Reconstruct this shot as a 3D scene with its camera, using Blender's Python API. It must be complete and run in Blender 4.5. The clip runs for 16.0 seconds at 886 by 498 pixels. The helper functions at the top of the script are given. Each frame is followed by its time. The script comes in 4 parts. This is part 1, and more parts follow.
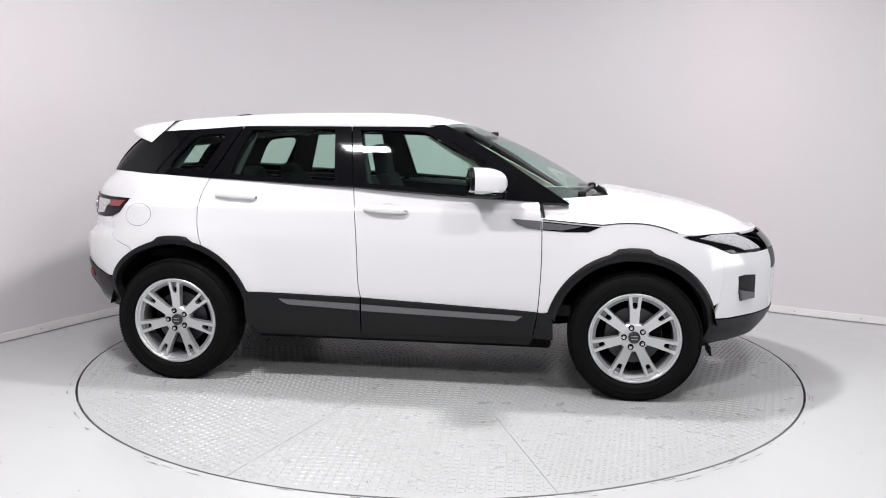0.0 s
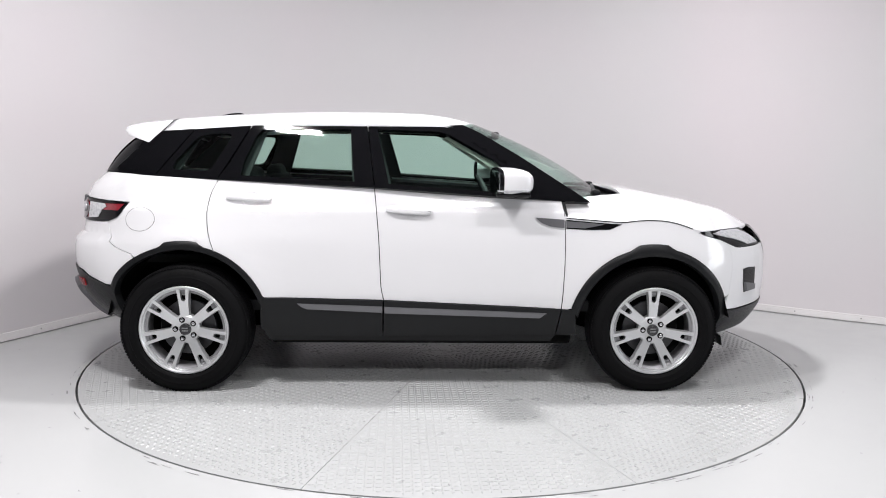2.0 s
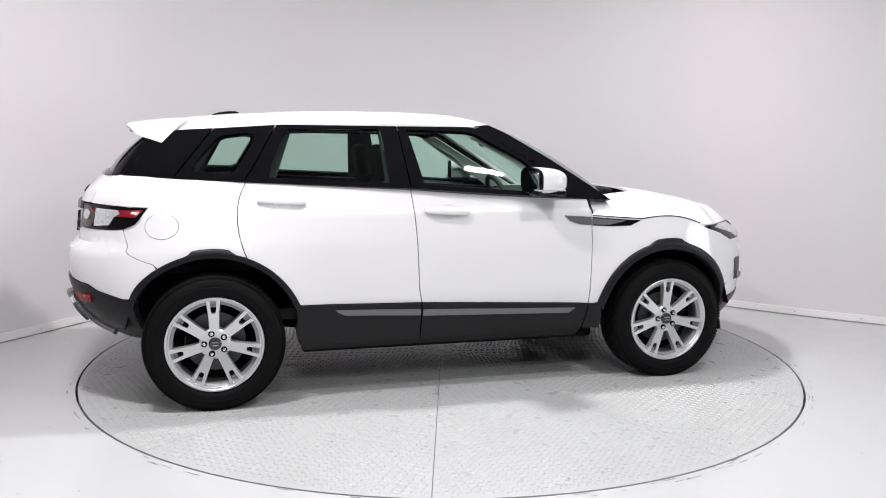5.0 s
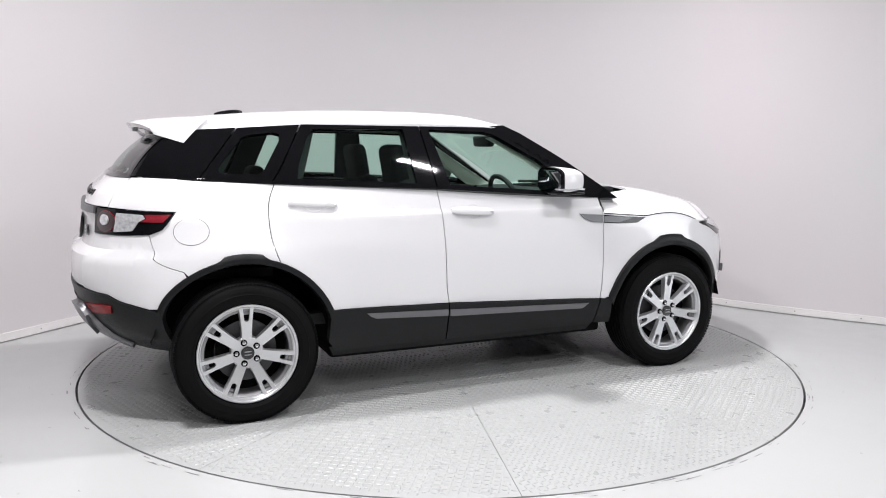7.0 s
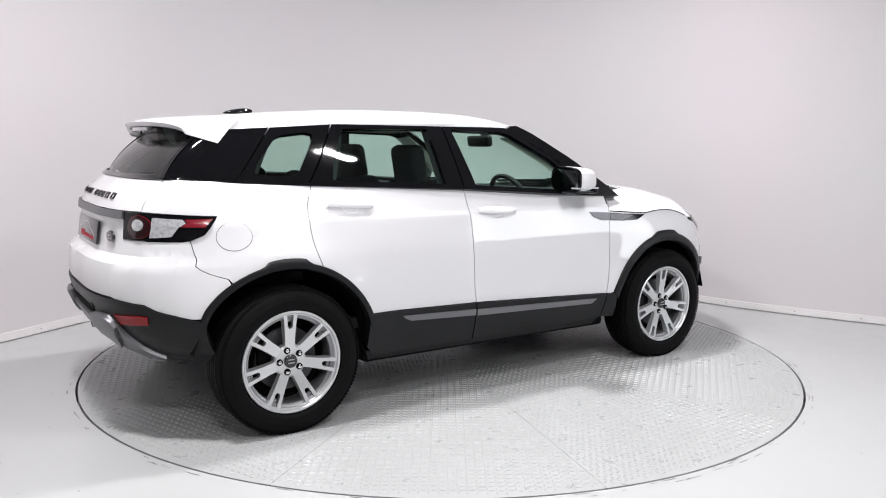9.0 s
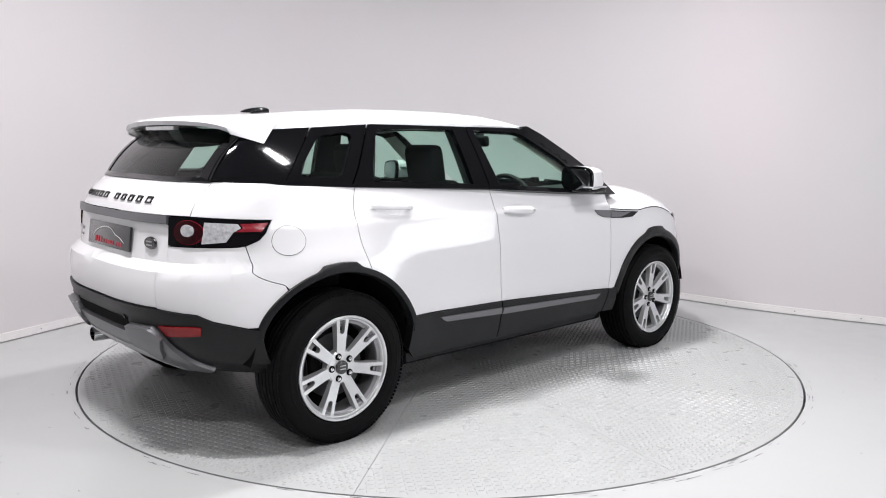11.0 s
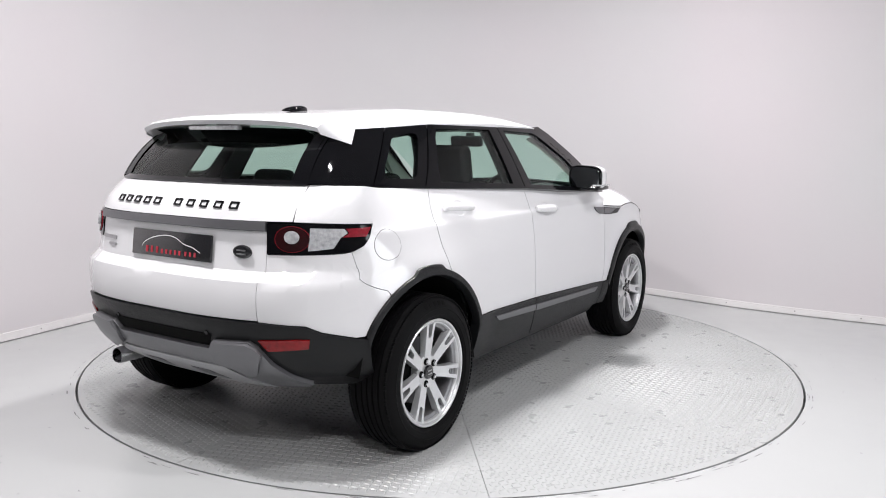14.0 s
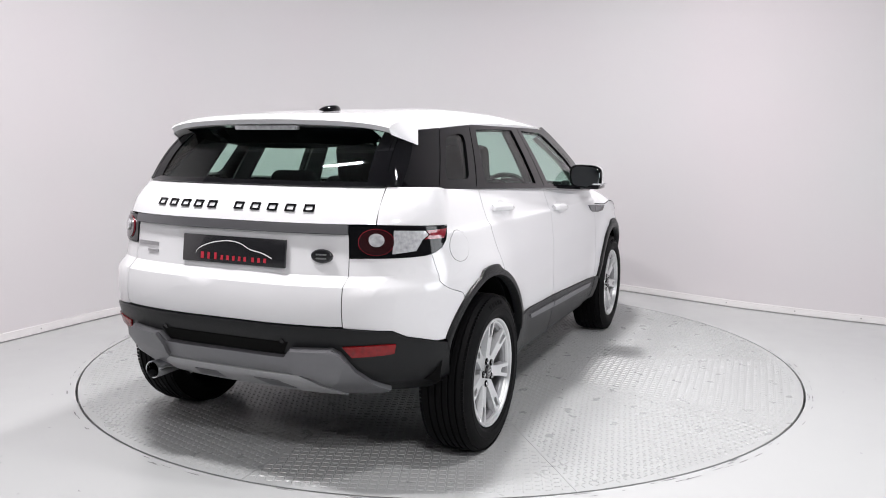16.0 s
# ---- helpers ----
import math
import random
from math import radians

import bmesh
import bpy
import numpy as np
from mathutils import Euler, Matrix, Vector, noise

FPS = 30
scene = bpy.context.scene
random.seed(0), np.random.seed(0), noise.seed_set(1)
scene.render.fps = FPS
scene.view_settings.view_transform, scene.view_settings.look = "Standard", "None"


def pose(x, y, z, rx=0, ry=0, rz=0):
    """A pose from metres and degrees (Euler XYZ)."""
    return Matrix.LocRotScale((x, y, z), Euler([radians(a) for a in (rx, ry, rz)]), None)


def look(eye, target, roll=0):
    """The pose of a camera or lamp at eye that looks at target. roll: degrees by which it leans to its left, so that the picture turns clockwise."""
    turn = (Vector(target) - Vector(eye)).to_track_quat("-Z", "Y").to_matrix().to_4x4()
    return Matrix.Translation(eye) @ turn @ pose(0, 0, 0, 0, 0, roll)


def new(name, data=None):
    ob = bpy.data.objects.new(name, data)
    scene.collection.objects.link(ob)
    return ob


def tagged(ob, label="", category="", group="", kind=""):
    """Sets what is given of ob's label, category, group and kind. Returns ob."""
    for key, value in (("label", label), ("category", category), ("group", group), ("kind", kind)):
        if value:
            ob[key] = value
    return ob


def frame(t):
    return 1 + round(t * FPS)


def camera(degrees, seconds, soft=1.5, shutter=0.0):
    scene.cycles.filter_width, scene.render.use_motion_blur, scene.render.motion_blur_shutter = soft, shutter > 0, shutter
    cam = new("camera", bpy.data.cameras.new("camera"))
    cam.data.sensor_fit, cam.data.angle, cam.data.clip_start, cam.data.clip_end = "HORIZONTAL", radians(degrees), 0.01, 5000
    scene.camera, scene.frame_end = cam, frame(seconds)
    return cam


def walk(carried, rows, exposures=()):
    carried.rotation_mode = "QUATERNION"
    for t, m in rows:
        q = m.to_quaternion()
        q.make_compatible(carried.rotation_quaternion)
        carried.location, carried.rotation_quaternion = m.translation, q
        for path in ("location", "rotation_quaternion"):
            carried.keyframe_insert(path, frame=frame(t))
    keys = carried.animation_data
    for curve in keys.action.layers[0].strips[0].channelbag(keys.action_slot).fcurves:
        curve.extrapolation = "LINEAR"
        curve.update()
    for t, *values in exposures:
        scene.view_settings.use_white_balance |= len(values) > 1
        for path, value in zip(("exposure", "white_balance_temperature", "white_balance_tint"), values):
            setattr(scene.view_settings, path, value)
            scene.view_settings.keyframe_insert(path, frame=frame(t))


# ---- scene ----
cam = camera(58.97, 16.0, 1.0)
EYE = (0.0, -5.254, 1.412)
VIEW = look(EYE, (0.006, -0.299, 0.745), 0.503)
walk(cam, [(0.0, VIEW), (16.0, VIEW)], [(0.0, 0.0), (16.0, 0.0)])

# turn of the table about its axis, degrees
TURN = [(0.0, -8.13), (1.5, -1.28), (3.5, 7.88), (7.0, 24.02), (9.0, 33.4), (12.5, 49.66), (14.5, 58.96), (16.0, 65.92)]

# ---- light: ceiling panels of the photo bay, some added as fill ----
world = bpy.data.worlds.new("world")
world.use_nodes = True
world.node_tree.nodes["Background"].inputs[0].default_value = (0.9, 0.93, 1.0, 1)
world.node_tree.nodes["Background"].inputs[1].default_value = 0.05
scene.world = world
CEIL = 3.9
# first two placed from cast shadows; the last four are added fill lamps
PANELS = [(0.40, -0.12, 0.34, 0.22, 138), (-1.5, -2.3, 0.6, 0.12, 120), (1.9, -2.6, 0.6, 0.12, 70), (-3.4, -5.4, 1.1, 0.12, 36), (3.4, -5.6, 1.1, 0.12, 60), (0.2, -5.4, 1.1, 0.12, 84)]
WINDOW = (-2.3, 1.75, 2.4, 1.7)      # window in the hall's side wall: y, height, width, height of the opening


def ceiling_lamps():
    for x, y, sx, sy, watts in PANELS:
        d = bpy.data.lights.new("panel_light", "AREA")
        d.shape, d.size, d.size_y, d.energy, d.color = "RECTANGLE", sx, sy, watts, (1.0, 0.972, 0.988)
        ob = new("panel_light", d)
        ob.matrix_world = pose(x, y, CEIL - 0.09)


def window_lamp():
    y, z, sx, sz = WINDOW
    d = bpy.data.lights.new("window_light", "AREA")
    d.shape, d.size, d.size_y, d.energy, d.color = "RECTANGLE", sx, sz, 52, (0.93, 0.96, 1.0)
    new("window_light", d).matrix_world = pose(6.47, y, z, 0, 90, 0) @ pose(0, 0, 0, 0, 0, 90)


ceiling_lamps()
window_lamp()


# ---- materials ----
def material(name, color, rough=0.5, metal=0.0, coat=0.0, var=0.06, scale=9.0, bump=0.0, bscale=200.0, rvar=0.1, spec=0.5):
    m = bpy.data.materials.new(name)
    m.use_nodes = True
    nt = m.node_tree
    b = nt.nodes["Principled BSDF"]
    b.inputs["Roughness"].default_value = rough
    b.inputs["Metallic"].default_value = metal
    b.inputs["Coat Weight"].default_value = coat
    b.inputs["Coat Roughness"].default_value = 0.03
    b.inputs["Specular IOR Level"].default_value = spec
    tc = nt.nodes.new("ShaderNodeTexCoord")
    n1 = nt.nodes.new("ShaderNodeTexNoise")
    n1.inputs["Scale"].default_value, n1.inputs["Detail"].default_value = scale, 6
    nt.links.new(tc.outputs["Object"], n1.inputs["Vector"])
    ramp = nt.nodes.new("ShaderNodeMix")
    ramp.data_type = "RGBA"
    ramp.inputs[6].default_value = (*[max(0, v * (1 - var)) for v in color], 1)
    ramp.inputs[7].default_value = (*[min(1, v * (1 + var)) for v in color], 1)
    nt.links.new(n1.outputs["Fac"], ramp.inputs[0])
    nt.links.new(ramp.outputs[2], b.inputs["Base Color"])
    if rvar:
        n2 = nt.nodes.new("ShaderNodeTexNoise")
        n2.inputs["Scale"].default_value, n2.inputs["Detail"].default_value = scale * 3.7, 4
        nt.links.new(tc.outputs["Object"], n2.inputs["Vector"])
        mr = nt.nodes.new("ShaderNodeMapRange")
        mr.inputs["To Min"].default_value, mr.inputs["To Max"].default_value = rough * (1 - rvar), min(1, rough * (1 + rvar))
        nt.links.new(n2.outputs["Fac"], mr.inputs["Value"])
        nt.links.new(mr.outputs["Result"], b.inputs["Roughness"])
    if bump:
        n3 = nt.nodes.new("ShaderNodeTexNoise")
        n3.inputs["Scale"].default_value, n3.inputs["Detail"].default_value = bscale, 3
        nt.links.new(tc.outputs["Object"], n3.inputs["Vector"])
        bp = nt.nodes.new("ShaderNodeBump")
        bp.inputs["Strength"].default_value, bp.inputs["Distance"].default_value = bump, 0.002
        nt.links.new(n3.outputs["Fac"], bp.inputs["Height"])
        nt.links.new(bp.outputs["Normal"], b.inputs["Normal"])
    return m


def glass(name, tint, gloss_rough=0.0):
    """Thin tinted pane: coloured see-through with a mirror share by Fresnel."""
    m = bpy.data.materials.new(name)
    m.use_nodes = True
    nt = m.node_tree
    nt.nodes.remove(nt.nodes["Principled BSDF"])
    out = nt.nodes["Material Output"]
    tr, gl, lw, pw, ma, mx = (nt.nodes.new(k) for k in ("ShaderNodeBsdfTransparent", "ShaderNodeBsdfGlossy", "ShaderNodeLayerWeight", "ShaderNodeMath", "ShaderNodeMath", "ShaderNodeMixShader"))
    tr.inputs["Color"].default_value = (*tint, 1)
    gl.inputs["Roughness"].default_value = gloss_rough
    lw.inputs["Blend"].default_value = 0.5
    pw.operation, ma.operation = "POWER", "MULTIPLY_ADD"
    pw.inputs[1].default_value = 5.0
    ma.inputs[1].default_value, ma.inputs[2].default_value = 0.9, 0.05
    nt.links.new(lw.outputs["Facing"], pw.inputs[0])
    nt.links.new(pw.outputs[0], ma.inputs[0])
    nt.links.new(ma.outputs[0], mx.inputs[0])
    nt.links.new(tr.outputs[0], mx.inputs[1])
    nt.links.new(gl.outputs[0], mx.inputs[2])
    nt.links.new(mx.outputs[0], out.inputs["Surface"])
    return m


def glow(name, color, strength):
    m = bpy.data.materials.new(name)
    m.use_nodes = True
    b = m.node_tree.nodes["Principled BSDF"]
    b.inputs["Base Color"].default_value = (*color, 1)
    b.inputs["Emission Color"].default_value = (*color, 1)
    b.inputs["Emission Strength"].default_value = strength
    return m


WHITE = material("white_paint", (0.76, 0.76, 0.775), 0.5, coat=1.0, var=0.006, scale=3, rvar=0, spec=0.12)
GLOSSBLACK = material("gloss_black", (0.004, 0.004, 0.005), 0.05, spec=0.3, var=0.1, scale=20)
PLASTIC = material("grained_black_plastic", (0.0085, 0.009, 0.010), 0.36, spec=0.24, var=0.12, scale=30, bump=0.25, bscale=900)
LINER = material("wheel_liner", (0.005, 0.005, 0.005), 0.9, spec=0.1, var=0.2, scale=30)
SILVER = material("silver_paint", (0.17, 0.17, 0.18), 0.38, metal=0.55, var=0.05, scale=40)
ALLOY = material("alloy_silver", (0.70, 0.71, 0.72), 0.33, metal=0.72, coat=0.6, var=0.05, scale=60)
# darker copy of the alloy, with the shade of recessed faces in its colour
ALLOYSHADE = material("alloy_shaded", (0.30, 0.30, 0.31), 0.4, metal=0.7, var=0.1, scale=60)
RUBBER = material("tyre_rubber", (0.004, 0.004, 0.0045), 0.6, spec=0.09, var=0.25, scale=45, bump=0.2, bscale=300)
MARK = material("faded_grey_mark", (0.006, 0.006, 0.006), 0.8, spec=0.08)
STEEL = material("brushed_steel", (0.45, 0.45, 0.46), 0.35, metal=1.0, var=0.15, scale=80)
CHROME = material("chrome", (0.8, 0.8, 0.82), 0.08, metal=1.0, var=0.03)
# dark base colour stands in for a dark reflection in clear mirror glass
MIRROR = material("mirror_dark_reflection", (0.30, 0.32, 0.33), 0.02, metal=1.0, var=0.02, rvar=0)
TRIMDARK = material("interior_dark", (0.02, 0.021, 0.023), 0.7, var=0.15, scale=30, bump=0.3, bscale=500)
FABRIC = material("seat_fabric", (0.028, 0.029, 0.032), 0.9, var=0.2, scale=120, bump=0.5, bscale=700)
HEADLINER = material("pale_headliner", (0.62, 0.60, 0.56), 0.9, var=0.05, scale=60, bump=0.3, bscale=500)
GLASS = glass("green_glass", (0.74, 0.90, 0.83))
GLASSDARK = glass("privacy_glass", (0.70, 0.85, 0.78))
REDLENS = material("red_lens", (0.22, 0.012, 0.022), 0.16, coat=1.0, var=0.45, scale=70, bump=0.8, bscale=80)
CLEARLENS = material("clear_lens", (0.58, 0.59, 0.61), 0.16, metal=0.3, coat=1.0, var=0.6, scale=60, bump=1.0, bscale=75)
WINE = material("wine_red_lens", (0.022, 0.0015, 0.003), 0.15, coat=0.6, var=0.5, scale=60)
REFLECT = material("red_reflector", (0.22, 0.004, 0.006), 0.25, spec=0.4, var=0.6, scale=55, bump=0.8, bscale=120)
SILVER2 = material("pale_silver_paint", (0.40, 0.40, 0.41), 0.42, metal=0.45, var=0.05, scale=40)
DISC = material("dull_disc_steel", (0.10, 0.10, 0.105), 0.5, metal=0.8, var=0.2, scale=60)
PLATE = material("plate_black", (0.012, 0.012, 0.014), 0.25, coat=0.6, var=0.1)
RED = material("plate_red", (0.45, 0.02, 0.04), 0.5)
OFFWHITE = material("plate_white", (0.75, 0.75, 0.75), 0.5)
WALLPAINT = material("wall_paint", (0.64, 0.62, 0.63), 0.75, var=0.02, scale=0.8, bump=0.08, bscale=60)


def drift(m, tints, scale):
    """Lay a wide, faint drift of tint over a paint."""
    nt = m.node_tree
    b = nt.nodes["Principled BSDF"]
    src = b.inputs["Base Color"].links[0].from_socket
    tc, n, r, mx = (nt.nodes.new(k) for k in ("ShaderNodeTexCoord", "ShaderNodeTexNoise", "ShaderNodeValToRGB", "ShaderNodeMix"))
    n.inputs["Scale"].default_value, n.inputs["Detail"].default_value = scale, 2
    r.color_ramp.elements[0].position, r.color_ramp.elements[1].position = 0.35, 0.65
    for e, c in zip(r.color_ramp.elements, tints):
        e.color = (*c, 1)
    mx.data_type, mx.blend_type = "RGBA", "MULTIPLY"
    mx.inputs[0].default_value = 1.0
    nt.links.new(tc.outputs["Object"], n.inputs["Vector"])
    nt.links.new(n.outputs["Fac"], r.inputs[0])
    nt.links.new(src, mx.inputs[6])
    nt.links.new(r.outputs[0], mx.inputs[7])
    nt.links.new(mx.outputs[2], b.inputs["Base Color"])


drift(WALLPAINT, ((1.0, 0.975, 0.99), (0.97, 0.985, 0.985)), 0.55)
# for the unseen hall: grey chosen for bounce light and dark reflections
HALLPAINT = material("hall_paint", (0.17, 0.17, 0.175), 0.8, var=0.05, scale=1.0)
BOARD = material("board_paint", (0.76, 0.74, 0.74), 0.5, var=0.03, scale=5)
FLOORPAINT = material("floor_paint", (0.48, 0.49, 0.49), 0.22, var=0.03, scale=1.5, rvar=0.3, bump=0.05, bscale=15)
TABLEPAINT = material("table_paint", (0.42, 0.43, 0.43), 0.30, var=0.06, scale=2.5, rvar=0.3, bump=0.1, bscale=90)
SCUFF = material("scuff", (0.16, 0.16, 0.16), 0.8, var=0.6, scale=30)
# near-black that stands in for the shade inside panel gaps
GAPDARK = material("dark_gap", (0.01, 0.01, 0.01), 0.9)


# ---- mesh helpers ----
def link(name, bm, mat, parent=None, label="", smooth=True, angle=35):
    me = bpy.data.meshes.new(name)
    bm.normal_update()
    if smooth:
        lim = radians(angle)
        for f in bm.faces:
            f.smooth = True
        for e in bm.edges:
            if len(e.link_faces) == 2 and e.calc_face_angle(0) > lim:
                e.smooth = False
    bm.to_mesh(me)
    bm.free()
    me.materials.append(mat)
    ob = new(name, me)
    if parent:
        ob.parent = parent
    if label:
        ob["label"] = label
    return ob


part = link


def lerp_table(table, x):
    """Smooth value of a table of (key, value) rows at x."""
    if x <= table[0][0]:
        return table[0][1]
    for (a, fa), (b, fb) in zip(table, table[1:]):
        if x <= b:
            t = (x - a) / (b - a)
            return fa + (fb - fa) * t
    return table[-1][1]


def soft_table(table, x, h):
    return (lerp_table(table, x - h) + 2 * lerp_table(table, x) + lerp_table(table, x + h)) / 4


def sm(t):
    t = min(1, max(0, t))
    return t * t * (3 - 2 * t)


def box(bm, m, sx, sy, sz, bevel=0.0, seg=2):
    r = bmesh.ops.create_cube(bm, size=1, matrix=m @ Matrix.Diagonal((sx, sy, sz, 1)))
    if bevel:
        es = list({e for v in r["verts"] for e in v.link_edges})
        bmesh.ops.bevel(bm, geom=es, offset=bevel, segments=seg, affect="EDGES", profile=0.5)


def lathe(bm, profile, n, m, closed=False):
    """Turn a profile of (radius, depth) about the y axis of m."""
    rings = []
    for i in range(n):
        a = 2 * math.pi * i / n
        rings.append([bm.verts.new(m @ Vector((r * math.cos(a), d, r * math.sin(a)))) for r, d in profile])
    k = len(profile)
    for i in range(n):
        p, q = rings[i], rings[(i + 1) % n]
        for j in range(k if closed else k - 1):
            bm.faces.new((p[j], p[(j + 1) % k], q[(j + 1) % k], q[j]))


def grid(bm, nu, nv, f):
    vs = [[bm.verts.new(f(i / nu, j / nv)) for j in range(nv + 1)] for i in range(nu + 1)]
    for i in range(nu):
        for j in range(nv):
            bm.faces.new((vs[i][j], vs[i + 1][j], vs[i + 1][j + 1], vs[i][j + 1]))
    return vs


def rim_in(bm, vec):
    """Give an open sheet edges that reach inwards by vec(co)."""
    es = [e for e in bm.edges if e.is_boundary]
    r = bmesh.ops.extrude_edge_only(bm, edges=es)
    for v in r["geom"]:
        if isinstance(v, bmesh.types.BMVert):
            v.co += vec(v.co)


def spline(pts, n=4):
    """Points of a smooth open curve through pts."""
    out = []
    p = [Vector(q) for q in pts]
    p = [2 * p[0] - p[1]] + p + [2 * p[-1] - p[-2]]
    for i in range(1, len(p) - 2):
        for k in range(n):
            t = k / n
            a, b, c, d = p[i - 1], p[i], p[i + 1], p[i + 2]
            out.append(0.5 * (2 * b + (c - a) * t + (2 * a - 5 * b + 4 * c - d) * t * t + (3 * b - a - 3 * c + d) * t ** 3))
    out.append(p[-2])
    return [tuple(v) for v in out]


# ---- body form: plan outline u, height z ----
YC = 0.0
ZHUB, XR, XF, RT = 0.36, -1.465, 1.195, 0.366
XFA = XF - 0.010        # centre of the front arch
PLAN = spline([(-2.235, 0.0), (-2.232, 0.25), (-2.205, 0.45), (-2.165, 0.58), (-2.10, 0.69), (-1.99, 0.78), (-1.86, 0.838), (-1.70, 0.866),
               (-1.46, 0.882), (-1.1, 0.884), (-0.6, 0.88), (0.0, 0.88), (0.6, 0.880), (1.0, 0.876), (1.25, 0.871), (1.45, 0.854),
               (1.57, 0.822), (1.685, 0.76), (1.80, 0.675), (1.92, 0.55), (2.025, 0.39), (2.095, 0.2), (2.115, 0.0)], 6)
ARC = [0.0]
for a_, b_ in zip(PLAN, PLAN[1:]):
    ARC.append(ARC[-1] + math.hypot(b_[0] - a_[0], b_[1] - a_[1]))
PX, PY, PS = np.array([p[0] for p in PLAN]), np.array([p[1] for p in PLAN]), np.array(ARC)
U0 = float(np.interp(-0.6, PX, PS)) + 0.6          # so that u = x on the flank
PS = PS - U0
UREAR, UFRONT = float(PS[0]), float(PS[-1])
DW = [(0.2, -0.10), (0.30, -0.045), (0.40, -0.018), (0.48, -0.008), (0.56, 0.004), (0.70, 0.006), (0.85, 0.002), (0.98, -0.010), (1.033, -0.016), (1.047, -0.028),
      (1.10, -0.045), (1.16, -0.064), (1.20, -0.08), (1.30, -0.13)]
DXR = [(0.30, 0.34), (0.38, 0.20), (0.45, 0.085), (0.52, 0.03), (0.60, -0.004), (0.66, -0.022), (0.74, -0.034), (0.85, -0.028), (0.868, 0.024), (0.96, 0.038), (1.05, 0.046),
       (1.09, 0.050), (1.15, 0.078), (1.20, 0.128), (1.24, 0.176), (1.3, 0.26)]
DXF = [(0.2, -0.22), (0.28, -0.12), (0.36, -0.055), (0.44, -0.012), (0.55, 0.0), (0.66, 0.0), (0.76, -0.005), (0.84, -0.035), (0.90, -0.09), (0.95, -0.15), (1.05, -0.3)]


def hull(u, z, off=0.0, side=-1):
    """Point of the outer skin at plan length u and height z."""
    if u < UREAR:
        return hull(2 * UREAR - u, z, off, -side)
    if u > UFRONT:
        return hull(2 * UFRONT - u, z, off, -side)

    def at(uu, zz):
        x, w = float(np.interp(uu, PS, PX)), float(np.interp(uu, PS, PY))
        br, bf = sm((-1.55 - x) / 0.5), sm((x - 1.4) / 0.42)
        dw = (soft_table(DW, zz, 0.006) - min(0.9, max(0, -0.4 - x)) * max(0, zz - 0.88) * 0.15) * (1 - 0.8 * br)
        fl = 0.0
        for cx in (XR, XF):
            r = math.hypot(x - cx, zz - ZHUB)
            fl += 0.026 * math.exp(-((r - 0.43) / 0.13) ** 2) * sm((zz - 0.2) / 0.3)
        w = w + (dw + fl) * min(1, w / 0.6)
        return Vector((x + br * soft_table(DXR, zz, 0.012) + bf * soft_table(DXF, zz, 0.015), w, zz))

    p = at(u, z)
    e = 0.012
    du = at(u + e, z) - at(u - e, z)
    if u <= UREAR + e:
        du = Vector((0, 1, 0))
    if u >= UFRONT - e:
        du = Vector((0, -1, 0))
    n = (at(u, z + e) - at(u, z - e)).cross(du).normalized()
    p = p + n * off
    return Vector((p.x, YC + side * p.y, p.z))


def u_at_w(w, rear=True):
    if rear:
        return float(np.interp(w, PY[:60], PS[:60]))
    return float(np.interp(-w, -PY[-45:], PS[-45:]))


def u_at_x(x, z, front=True):
    """Plan length at which the skin at height z has that x."""
    us = np.linspace(0, UFRONT, 300) if front else np.linspace(UREAR, 0, 300)
    return float(us[int(np.argmin([abs(hull(u, z).x - x) for u in us]))])


# greenhouse: half widths at the belt and at the roof rail
WB = [(-2.02, 0.64), (-1.93, 0.69), (-1.80, 0.72), (-1.65, 0.742), (-1.28, 0.766), (-0.4, 0.822), (0.0, 0.83), (0.3, 0.825), (0.67, 0.80), (0.85, 0.77), (1.0, 0.72)]
WT = [(-2.0, 0.55), (-1.7, 0.585), (-1.4, 0.615), (-1.0, 0.64), (-0.4, 0.655), (0.1, 0.65), (0.5, 0.64), (1.0, 0.60)]


def cabin(x, z, off=0.0, side=-1):
    """Point of the glass house's flank."""
    def w(xx, zz):
        t = (zz - 1.17) / 0.34
        return soft_table(WB, xx, 0.1) * (1 - t) + soft_table(WT, xx, 0.1) * t + 0.030 * t * (1 - t)
    e = 0.02
    n = Vector((-(w(x + e, z) - w(x - e, z)) / (2 * e), 1, -(w(x, z + e) - w(x, z - e)) / (2 * e))).normalized()
    p = Vector((x, w(x, z), z)) + n * off
    return Vector((p.x, YC + side * p.y, p.z))


